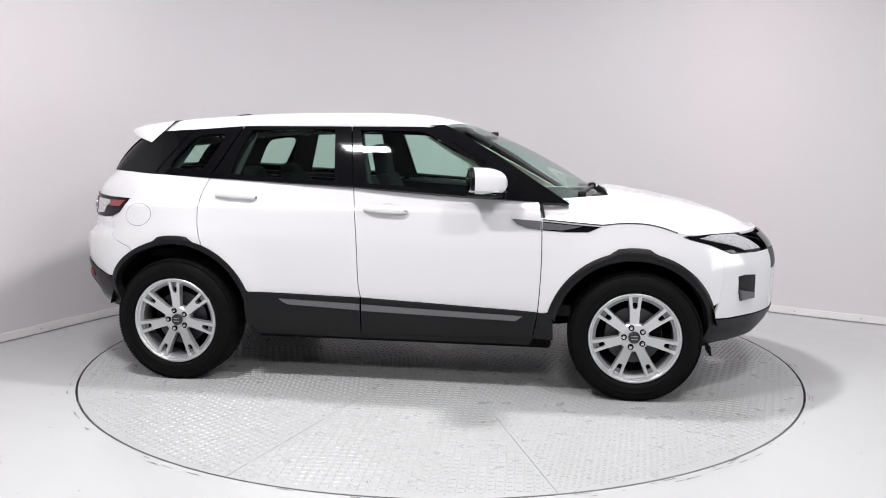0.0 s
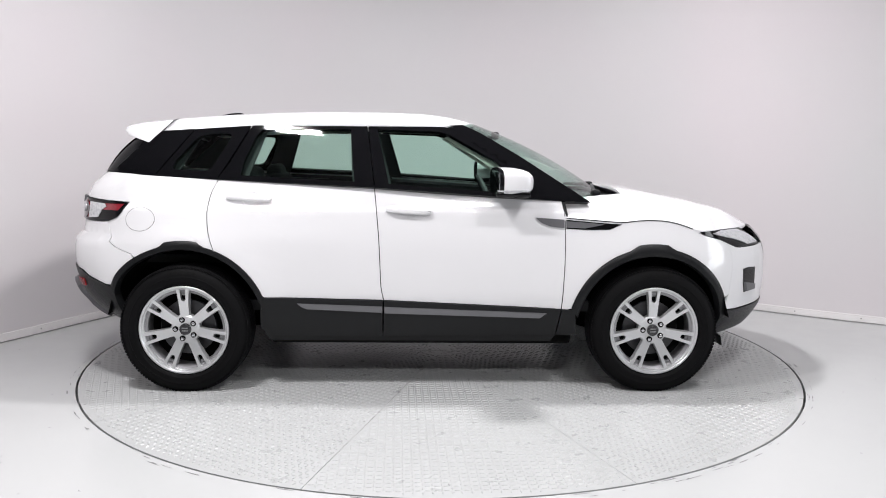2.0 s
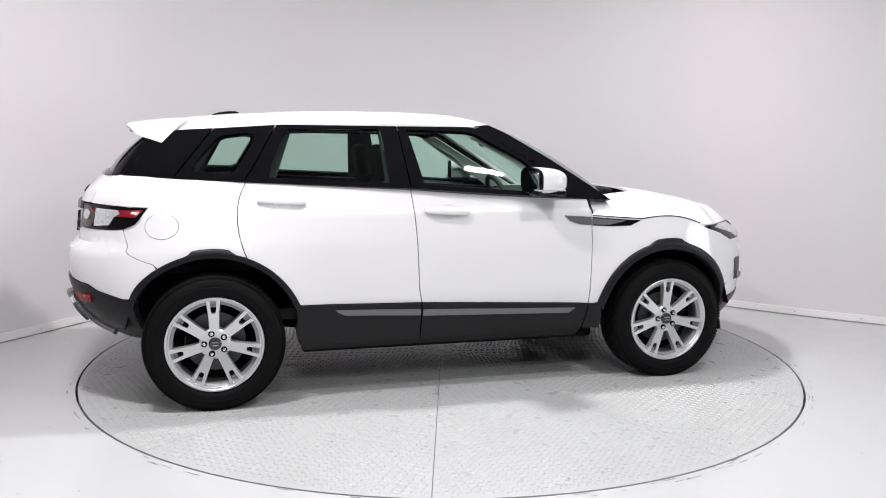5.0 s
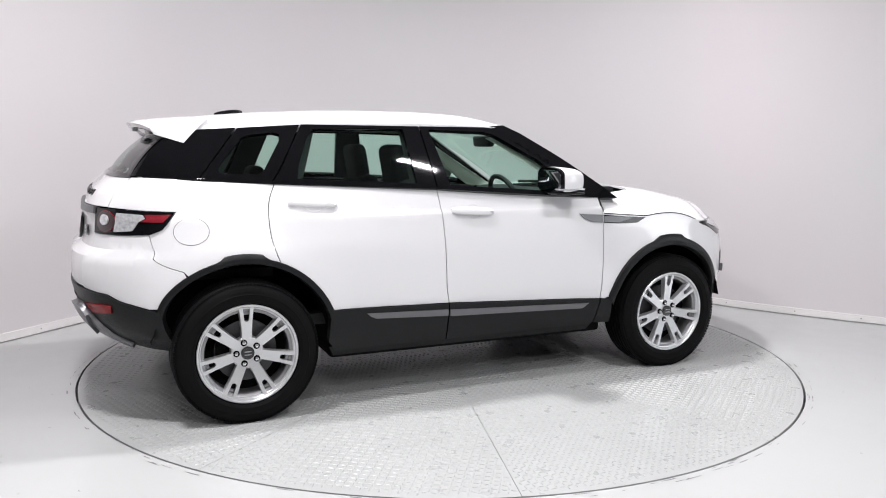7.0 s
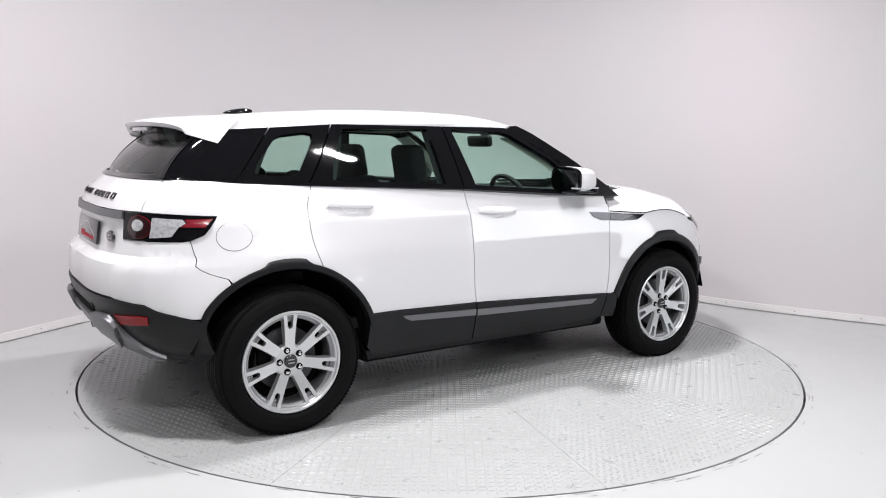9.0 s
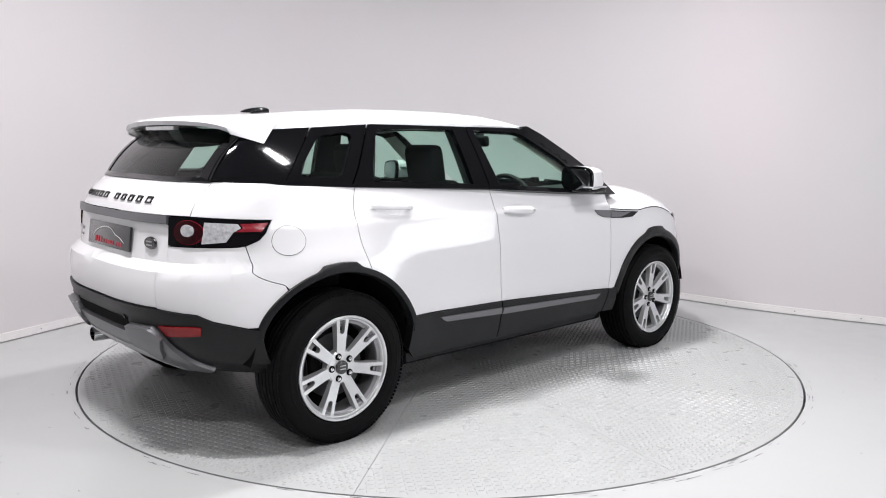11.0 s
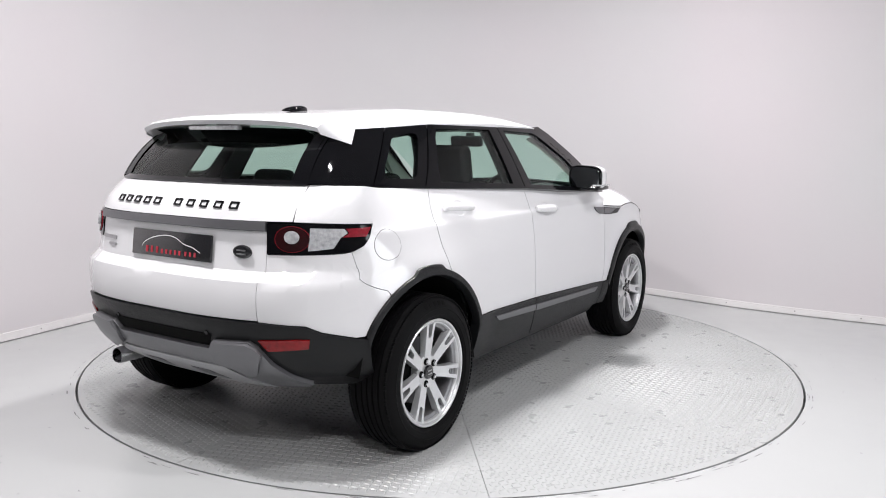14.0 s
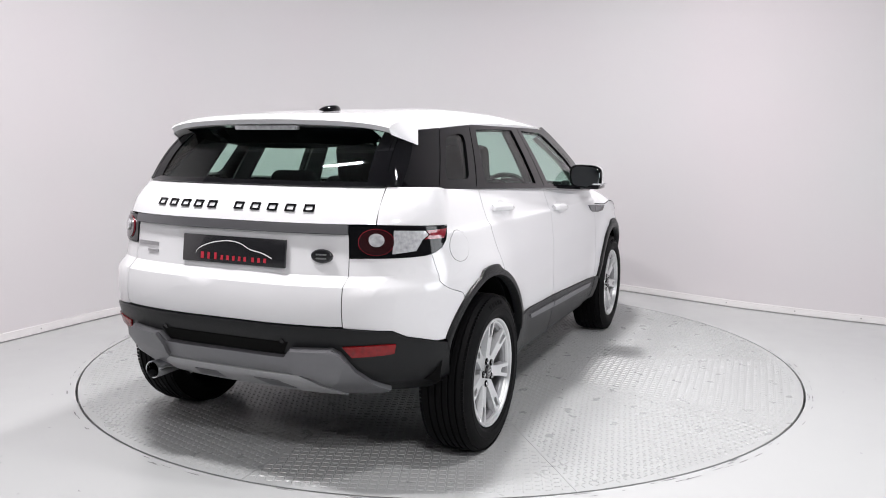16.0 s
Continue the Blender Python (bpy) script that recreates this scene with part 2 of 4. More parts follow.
def panel(name, poly, form, mat, parent, off=0.0, depth=0.012, step=0.07, side=-1, label="", holes=()):
    """A sheet cut to the outline poly (u, z), laid on a form, with edges that turn inwards."""
    bm = bmesh.new()
    loops = [poly, *holes]
    if holes:
        es = []
        for lp in loops:
            vs = [bm.verts.new((a, b, 0)) for a, b in lp]
            es += [bm.edges.new((vs[i], vs[(i + 1) % len(vs)])) for i in range(len(vs))]
        bmesh.ops.triangle_fill(bm, use_beauty=True, use_dissolve=False, edges=es)
    else:
        f = bm.faces.new([bm.verts.new((a, b, 0)) for a, b in poly])
        bmesh.ops.triangulate(bm, faces=[f], ngon_method="EAR_CLIP")
    for ax in (0, 1):
        lo, hi = min(p[ax] for p in poly), max(p[ax] for p in poly)
        st = step if ax == 0 else step * 0.55
        for k in range(math.ceil(lo / st), math.floor(hi / st) + 1):
            co, no = [0, 0, 0], [0, 0, 0]
            co[ax], no[ax] = k * st, 1
            bmesh.ops.bisect_plane(bm, geom=bm.verts[:] + bm.edges[:] + bm.faces[:], dist=1e-5, plane_co=co, plane_no=no)
    if form is hull:
        for zc in (1.022, 1.034, 1.046, 1.058):
            bmesh.ops.bisect_plane(bm, geom=bm.verts[:] + bm.edges[:] + bm.faces[:], dist=1e-5, plane_co=(0, zc, 0), plane_no=(0, 1, 0))
    if depth:
        r = bmesh.ops.extrude_edge_only(bm, edges=[e for e in bm.edges if e.is_boundary])
        for v in r["geom"]:
            if isinstance(v, bmesh.types.BMVert):
                v.co.z = -depth
    for v in bm.verts:
        v.co = form(v.co.x, v.co.y, off + v.co.z, side)
    bmesh.ops.recalc_face_normals(bm, faces=bm.faces[:])
    return link(name, bm, mat, parent, label)


def arc(cx, r, a0, a1, n=14, cz=ZHUB):
    return [(cx + r * math.cos(radians(a0 + (a1 - a0) * i / n)), cz + r * math.sin(radians(a0 + (a1 - a0) * i / n))) for i in range(n + 1)]


# ---- the bay: floor, wall, ceiling ----
RTABLE = 2.267
WALLRUN = spline([(-4.35, -2.6, 0), (-3.86, -1.55, 0), (-3.09, 0.1, 0), (-2.64, 1.06, 0), (-2.1, 1.95, 0), (-1.25, 2.62, 0), (-0.1, 2.98, 0),
                  (0.9, 2.82, 0), (1.72, 2.32, 0), (2.26, 1.84, 0), (2.63, 1.5, 0), (3.11, 1.16, 0), (3.56, 0.88, 0), (4.6, 0.25, 0), (5.4, -0.25, 0)], 8)


def room():
    bm = bmesh.new()
    n = 160
    ring = []
    for i in range(n):
        a = 2 * math.pi * i / n
        ring.append((math.cos(a), math.sin(a)))
    rows = []
    for r in (RTABLE + 0.017, RTABLE + 0.05, 2.6, 3.4, 5.0, 12.0):
        rows.append([bm.verts.new((c * r, s * r, 0)) for c, s in ring])
    rows.insert(0, [bm.verts.new((c * (RTABLE + 0.017), s * (RTABLE + 0.017), -0.12)) for c, s in ring])
    rows.insert(0, [bm.verts.new((c * 0.3, s * 0.3, -0.12)) for c, s in ring])
    for p, q in zip(rows, rows[1:]):
        for i in range(n):
            bm.faces.new((p[i], q[i], q[(i + 1) % n], p[(i + 1) % n]))
    floor = link("floor", bm, FLOORPAINT, smooth=False)
    tagged(floor, "pale grey painted concrete floor round the turntable", "floor", kind="structure")

    def run_wall(name, z0, z1, th, mat, inset=0.0):
        bm = bmesh.new()
        pts = [Vector(p) for p in WALLRUN]
        cols = []
        for i, p in enumerate(pts):
            d = (pts[min(i + 1, len(pts) - 1)] - pts[max(i - 1, 0)]).normalized()
            nn = Vector((d.y, -d.x, 0))
            a, b = p + nn * inset, p + nn * (inset - th)
            cols.append([bm.verts.new((a.x, a.y, z0)), bm.verts.new((a.x, a.y, z1)), bm.verts.new((b.x, b.y, z1)), bm.verts.new((b.x, b.y, z0))])
        for p, q in zip(cols, cols[1:]):
            for j in range(4):
                bm.faces.new((p[j], p[(j + 1) % 4], q[(j + 1) % 4], q[j]))
        return link(name, bm, mat)

    w = run_wall("wall_bay", 0, CEIL, 0.12, WALLPAINT)
    tagged(w, "smooth white curved backdrop wall", "wall", kind="structure")
    b = run_wall("baseboard", 0.008, 0.063, 0.014, BOARD, 0.012)
    tagged(b, "low white painted skirting board", "baseboard", kind="structure")
    # hall walls out of view, added to shape bounce and reflections
    for nm, x, y, sx, sy in (("wall_back", 0, -10.3, 13.4, 0.2), ("wall_left", -6.6, -3.4, 0.2, 13.6), ("wall_far", 0, 3.5, 13.4, 0.2)):
        bm = bmesh.new()
        box(bm, pose(x, y, CEIL / 2), sx, sy, CEIL)
        tagged(link(nm, bm, HALLPAINT, smooth=False), "unseen grey hall wall, added to close the room", "wall", kind="structure")
    # side wall with its window
    wy, wz, ww, wh = WINDOW
    bm = bmesh.new()
    for y0, y1, z0, z1 in ((-10.2, wy - ww / 2, 0, CEIL), (wy + ww / 2, 3.4, 0, CEIL), (wy - ww / 2, wy + ww / 2, 0, wz - wh / 2), (wy - ww / 2, wy + ww / 2, wz + wh / 2, CEIL)):
        box(bm, pose(6.6, (y0 + y1) / 2, (z0 + z1) / 2), 0.2, y1 - y0, z1 - z0)
    tagged(link("wall_right", bm, HALLPAINT, smooth=False), "unseen grey hall wall, added to close the room", "wall", kind="structure")
    win = new("window_1")
    win.location = (6.6, wy, wz)
    tagged(win, "wide daylit workshop window with three frosted panes", "window", kind="structure")
    bm = bmesh.new()
    for z in (-wh / 2 + 0.03, wh / 2 - 0.03):
        box(bm, pose(0, 0, z), 0.09, ww, 0.06, 0.006)
    for y in (-ww / 2 + 0.03, -ww / 6, ww / 6, ww / 2 - 0.03):
        box(bm, pose(0, y, 0), 0.08, 0.06, wh - 0.12, 0.006)
    link("window_frame", bm, BOARD, win)
    sky = glow("frosted_daylight", (0.93, 0.96, 1.0), 1.6)
    for y in (-ww / 3, 0, ww / 3):
        bm = bmesh.new()
        box(bm, pose(0.03, y, 0), 0.008, ww / 3 - 0.05, wh - 0.1)
        link("pane", bm, sky, win)
    bm = bmesh.new()
    box(bm, pose(0, -3.4, CEIL + 0.06), 13.4, 14.2, 0.12)
    tagged(link("ceiling", bm, HALLPAINT, smooth=False), "unseen grey ceiling, added to close the room", "ceiling", kind="structure")
    g = glow("diffuser_glow", (1.0, 0.98, 0.98), 4.0)
    for x, y, sx, sy, watts in PANELS:
        lamp = new("ceiling_light")
        lamp.location = (x, y, CEIL)
        tagged(lamp, "flat white rectangular ceiling light panel, out of view", "ceiling light", "ceiling lights")
        bm = bmesh.new()
        box(bm, pose(0, 0, -0.035), sx + 0.08, sy + 0.08, 0.07, 0.006)
        link("frame", bm, BOARD, lamp)
        bm = bmesh.new()
        box(bm, pose(0, 0, -0.072), sx, sy, 0.01)
        link("diffuser", bm, g, lamp)


room()


# ---- the turntable ----
table = new("turntable")
tagged(table, "round steel checker-plate turntable painted pale grey, flush in the floor", "turntable")
SEAMS = [2.4 + 36 * k for k in range(10)]


def turntable():
    n = 18
    for k, a0 in enumerate(SEAMS):
        bm = bmesh.new()
        g = 0.0022
        pts = []
        for i in range(n + 1):
            a = radians(a0 + 36 * i / n)
            pts.append((RTABLE * math.cos(a), RTABLE * math.sin(a)))
        mid = radians(a0 + 18)
        sx, sy = math.cos(mid) * g * 2, math.sin(mid) * g * 2
        loop = [(sx, sy)] + [(x * (1 - 0.0) + sx, y + sy) for x, y in pts]
        top = [bm.verts.new((x, y, 0)) for x, y in loop]
        low = [bm.verts.new((x, y, -0.02)) for x, y in loop]
        bm.faces.new(top)
        bm.faces.new(list(reversed(low)))
        for i in range(len(loop)):
            j = (i + 1) % len(loop)
            bm.faces.new((top[j], top[i], low[i], low[j]))
        link("plate", bm, TABLEPAINT, table, smooth=False)
    # raised treads, turned by turns to either hand
    p = 0.0285
    co, fa = [], []
    m = int(1.45 / p)
    bar = ((-0.0145, 0, 0), (0, -0.0042, 0), (0.0145, 0, 0), (0, 0.0042, 0), (-0.007, 0, 0.003), (0.007, 0, 0.003))
    for a0 in SEAMS:
        mid = radians(a0 + 18)
        c0, s0 = math.cos(mid + radians(45)), math.sin(mid + radians(45))
        cx, cy = 1.25 * math.cos(mid), 1.25 * math.sin(mid)
        for i in range(-m, m + 1):
            for j in range(-m, m + 1):
                x, y = cx + p * (i * c0 - j * s0), cy + p * (i * s0 + j * c0)
                r = math.hypot(x, y)
                off = (math.atan2(y, x) - mid + math.pi) % (2 * math.pi) - math.pi
                if r > RTABLE - 0.03 or r < 0.05 or abs(off) > radians(18) - 0.014 / r:
                    continue
                t = mid + radians(90 if (i + j) % 2 else 0)
                c, s = math.cos(t), math.sin(t)
                b = len(co)
                for lx, ly, lz in bar:
                    co.append((x + lx * c - ly * s, y + lx * s + ly * c, lz))
                fa += [(b, b + 1, b + 4), (b + 1, b + 5, b + 4), (b + 1, b + 2, b + 5), (b + 2, b + 3, b + 5), (b + 3, b + 4, b + 5), (b + 3, b, b + 4)]
    me = bpy.data.meshes.new("treads")
    me.from_pydata(co, [], fa)
    me.materials.append(TABLEPAINT)
    ob = new("treads", me)
    ob.parent = table
    tagged(ob, kind="stuff")


turntable()

# ---- the car ----
car = new("car")
tagged(car, "white five-door SUV with black pillars, parked on the turntable", "car")
GAP = 0.005

DOOR_SEAM = spline([(-0.400, 1.163), (-0.388, 1.06), (-0.372, 0.88), (-0.364, 0.70), (-0.360, 0.61), (-0.352, 0.56), (-0.345, 0.53)], 3)
REAR_SEAM = spline([(-1.287, 1.199), (-1.322, 1.12), (-1.335, 1.03), (-1.328, 0.93), (-1.305, 0.845), (-1.285, 0.795)], 3)
FEND_SEAM = spline([(0.660, 1.095), (0.677, 1.0), (0.682, 0.80), (0.676, 0.62), (0.667, 0.483)], 3)


def shift(pts, d):
    return [(a + d, b) for a, b in pts]


def belt(x):
    return lerp_table([(-1.93, 1.232), (-1.65, 1.214), (-1.29, 1.199), (-0.40, 1.163), (0.275, 1.119), (0.66, 1.094), (0.9, 1.09)], x)


RB, RA = 0.480, 0.450      # outer edge of the arch trim, and of the wheel opening
RBF, RAF = 0.477, 0.428    # the same in front
CLAM = spline([(0.684, 0.999), (0.85, 0.986), (1.0, 0.976), (1.06, 0.982), (1.13, 0.988), (1.20, 0.988), (1.27, 0.981), (1.34, 0.964), (1.41, 0.940)], 3)
HU = [(u_at_x(1.48, 0.90), 0.905), (u_at_x(1.60, 0.87), 0.872), (u_at_x(1.655, 0.85), 0.848), (u_at_x(1.72, 0.826), 0.826), (u_at_x(1.86, 0.82), 0.820)]
UT = [u_at_w(w) for w in (0.575, 0.62, 0.68, 0.73)]


def rear_u(w):
    return u_at_w(abs(w)) if w <= 0 else 2 * UREAR - u_at_w(w)


def flank(side):
    rd = [p for p in REAR_SEAM]
    d = GAP / 2
    # rear door
    poly = shift(DOOR_SEAM, -d) + [(-0.60, 0.535), (-1.012, 0.546)] + [p for p in arc(XR, RB, 24, 65.5, 10)] + list(reversed(shift(rd, d)))[1:]
    rear_door = panel("rear_door", poly, hull, WHITE, car, side=side)
    # front door
    poly = list(reversed(shift(DOOR_SEAM, d))) + shift(FEND_SEAM, -d) + [(0.2, 0.505)]
    front_door = panel("front_door", poly, hull, WHITE, car, side=side)
    # front wing
    low = [p for p in arc(XFA, RBF, 164.5, 22, 18)]
    poly = CLAM + [(1.455, 0.916)] + HU[:2] + [(HU[2][0], HU[2][1])] + [(1.70, 0.70), (1.67, 0.56)] + list(reversed(low)) + [(0.70, 0.481)] + list(reversed(shift(FEND_SEAM, d)[2:]))
    wing = panel("front_wing", poly, hull, WHITE, car, side=side)
    # rear quarter
    ua, ub = u_at_w(0.657), u_at_w(0.655)
    poly = [(ub, 1.234), (-1.92, 1.229), (-1.80, 1.222), (-1.65, 1.214), (-1.45, 1.206)] + shift(rd, -d) + [p for p in arc(XR, RB, 69, 123, 10)] + \
        spline([(-1.745, 0.785), (-1.83, 0.818), (-1.90, 0.872), (-1.942, 0.962)], 3) + [(-1.873, 0.988), (-1.80, 1.072), (-1.95, 1.078), (u_at_w(0.72), 1.086), (ua, 1.09)]
    quarter = panel("rear_quarter", poly, hull, WHITE, car, side=side)
    # corner of the bumper, white upper half
    poly = spline([(-1.946, 0.960), (-1.9035, 0.870), (-1.832, 0.8155), (-1.7465, 0.782)], 3) + [p for p in arc(XR, RB, 124.3, 149, 6)] + \
        [(-1.92, 0.606), (-2.05, 0.642), (u_at_w(0.72), 0.672), (u_at_w(0.558), 0.688), (u_at_w(0.557), 0.955), (-2.05, 0.955), (-1.98, 0.956)]
    panel("bumper_corner", poly, hull, WHITE, car, side=side, off=0.002)
    # tail lamp
    poly = [(u_at_w(0.557), 0.960), (-2.05, 0.958), (-1.935, 0.964), (-1.88, 0.985), (-1.85, 1.012), (-1.815, 1.067), (-1.95, 1.074), (u_at_w(0.72), 1.082), (u_at_w(0.557), 1.082)]
    lamp = panel("tail_lamp", poly, hull, GLOSSBLACK, car, side=side, off=0.006, step=0.03)
    c = u_at_w(0.652)
    disc = [(c + 0.069 * math.cos(radians(a)), 1.020 + 0.051 * math.sin(radians(a))) for a in range(0, 360, 15)]
    ring = [(c + 0.072 * math.cos(radians(a)), 1.020 + 0.0535 * math.sin(radians(a))) for a in range(0, 360, 15)]
    panel("lens_ring", ring, hull, REDLENS, lamp, side=side, off=0.0095, step=0.03, label="red rim of the lens")
    panel("stop_lens", disc, hull, WINE, lamp, side=side, off=0.012, step=0.03, label="dark red round tail lamp lens")
    disc = [(c + 0.03 * math.cos(radians(a)), 1.028 + 0.026 * math.sin(radians(a))) for a in range(0, 360, 20)]
    panel("bulb_lens", disc, hull, CLEARLENS, lamp, side=side, off=0.019, step=0.03, label="clear round lens")
    poly = [(c + 0.062, 0.972), (c + 0.072, 1.065), (-1.98, 1.058), (-1.965, 1.04), (-2.0, 1.022), (-2.03, 0.98)]
    panel("clear_lens", poly, hull, CLEARLENS, lamp, side=side, off=0.010, step=0.03, label="clear tail lamp lens")
    poly = [(-1.972, 1.058), (-1.83, 1.058), (-1.87, 1.022), (-1.99, 1.024), (-1.958, 1.04)]
    panel("red_lens", poly, hull, REDLENS, lamp, side=side, off=0.010, step=0.03, label="red tail lamp lens")
    # black arch trims
    for cx, a0, a1, nm in ((XR, 23, 149, "rear_arch_trim"), (XFA, 11, 164, "front_arch_trim")):
        bm = bmesh.new()
        rb, ra = (RB, RA) if cx == XR else (RBF, RAF)
        prof = [(0.0, -0.006), (0.0, 0.008), (0.10, 0.013), (0.55, 0.014), (0.90, 0.012), (1.0, 0.004), (1.03, -0.03)]

        def strip(i, j):
            t, off = prof[round(j * 6)]
            a = a0 + (a1 - a0) * i + t * ((-10 if cx == XR else -4) * (1 - i) + 6 * i)
            r = (rb + 0.003 + 0.019 * sm((15 - abs(a - 91)) / 5)) * (1 - t) + ra * t
            return hull(cx + r * math.cos(radians(a)), ZHUB + r * math.sin(radians(a)), off, side)
        grid(bm, 48, 6, strip)
        bmesh.ops.recalc_face_normals(bm, faces=bm.faces[:])
        part(nm, bm, PLASTIC, car, angle=50)
    # sill cladding
    rear_clad = panel("rear_door_cladding", [(-1.035, 0.543), (-0.350, 0.527), (-0.354, 0.315), (-0.99, 0.315), (-1.04, 0.37)], hull, PLASTIC, car, side=side, off=0.010, depth=0.05)
    front_clad = panel("front_door_cladding", [(-0.342, 0.527), (0.665, 0.481), (0.638, 0.330), (-0.346, 0.315)], hull, PLASTIC, car, side=side, off=0.010, depth=0.05)
    panel("wing_cladding", [(0.672, 0.481), (0.742, 0.479), (0.752, 0.40), (0.755, 0.325), (0.645, 0.330)], hull, PLASTIC, car, side=side, off=0.010, depth=0.05)
    panel("cladding_strip", [(-0.832, 0.510), (-0.352, 0.494), (-0.352, 0.458), (-0.78, 0.478), (-0.81, 0.492)], hull, SILVER, rear_clad, side=side, off=0.018, label="satin silver strip")
    panel("cladding_strip", [(-0.340, 0.492), (0.585, 0.459), (0.545, 0.430), (-0.340, 0.455)], hull, SILVER, front_clad, side=side, off=0.018, label="satin silver strip")
    panel("sill", [(-1.03, 0.33), (0.66, 0.34), (0.62, 0.27), (-1.0, 0.27)], hull, PLASTIC, car, side=side, off=-0.012, depth=0.08)
    # side vent
    panel("side_vent", [(0.684, 0.992), (0.86, 0.977), (1.0, 0.968), (0.93, 0.937), (0.80, 0.936), (0.684, 0.943)], hull, GLOSSBLACK, wing, side=side, off=0.003, depth=0.004, step=0.05)
    panel("vent_blade", [(0.684, 0.985), (0.90, 0.968), (0.86, 0.958), (0.79, 0.944), (0.684, 0.948)], hull, SILVER, wing, side=side, off=0.008, depth=0.006, step=0.05, label="satin silver vent blade")
    panel("door_blade", [(0.510, 1.003), (0.672, 0.993), (0.673, 0.945), (0.60, 0.952), (0.545, 0.972)], hull, SILVER, front_door, side=side, off=0.008, depth=0.008, step=0.05, label="satin silver vent blade")
    # fuel flap
    ring = [(-1.724 + 0.094 * math.cos(radians(a)), 0.977 + 0.067 * math.sin(radians(a))) for a in range(0, 360, 10)]
    ring2 = [(-1.724 + 0.0915 * math.cos(radians(a)), 0.977 + 0.065 * math.sin(radians(a))) for a in range(0, 360, 10)]
    if side < 0:
        panel("flap_gap", ring, hull, GAPDARK, quarter, side=side, off=0.0006, depth=0, label="thin dark gap")
        panel("fuel_flap", ring2, hull, WHITE, quarter, side=side, off=0.0016, depth=0.001)
    # door handles
    for cx, cz, door in ((-1.105, 1.094, rear_door), (-0.203, 1.034, front_door)):
        bm = bmesh.new()
        prof = [(0.0, 0.026), (0.12, 0.034), (0.35, 0.036), (0.65, 0.036), (0.88, 0.032), (1.0, 0.02)]

        def grip(i, j):
            x = cx - 0.126 + 0.252 * i
            hh = lerp_table(prof, i) / 2
            a = 2 * math.pi * j
            z = cz - 0.055 * (x - cx) + hh * math.sin(a)
            lift = 0.010 + 0.010 * sm(min(i, 1 - i) / 0.18)
            return hull(x, z, lift + 0.010 * math.cos(a), side)
        grid(bm, 20, 14, grip)
        bmesh.ops.holes_fill(bm, edges=[e for e in bm.edges if e.is_boundary], sides=0)
        bmesh.ops.recalc_face_normals(bm, faces=bm.faces[:])
        part("handle", bm, WHITE, door)
        for ex in (-0.105, 0.105):
            bm = bmesh.new()
            a = hull(cx + ex, cz - 0.055 * ex, 0.004, side)
            box(bm, Matrix.Translation(a), 0.022, 0.026, 0.022, 0.004)
            part("handle_foot", bm, WHITE, door)
        bm = bmesh.new()

        def bowl(i, j):
            a = 2 * math.pi * j
            return hull(cx + 0.01 + 0.052 * i * math.cos(a), cz + 0.040 * i * math.sin(a), -0.004 + 0.006 * i ** 3, side)
        grid(bm, 5, 24, bowl)
        part("handle_cup", bm, WHITE, door)
    for seam in (DOOR_SEAM, REAR_SEAM, FEND_SEAM, [(rear_u(-0.6525), 1.234), (rear_u(-0.657), 1.15), (rear_u(-0.6545), 1.09)], [(rear_u(-0.5555), 0.95), (rear_u(-0.5555), 0.69)]):
        panel("seam_seal", shift(seam, -0.018) + list(reversed(shift(seam, 0.02))), hull, GAPDARK, car, side=side, off=-0.011, depth=0)
    panel("bonnet_seam", [(a, z + 0.0055) for a, z in CLAM] + [(a, z - 0.0005) for a, z in reversed(CLAM)], hull, GAPDARK, car, side=side, off=0.0025, depth=0)
    return front_door


DOORS = {s: flank(s) for s in (-1, 1)}


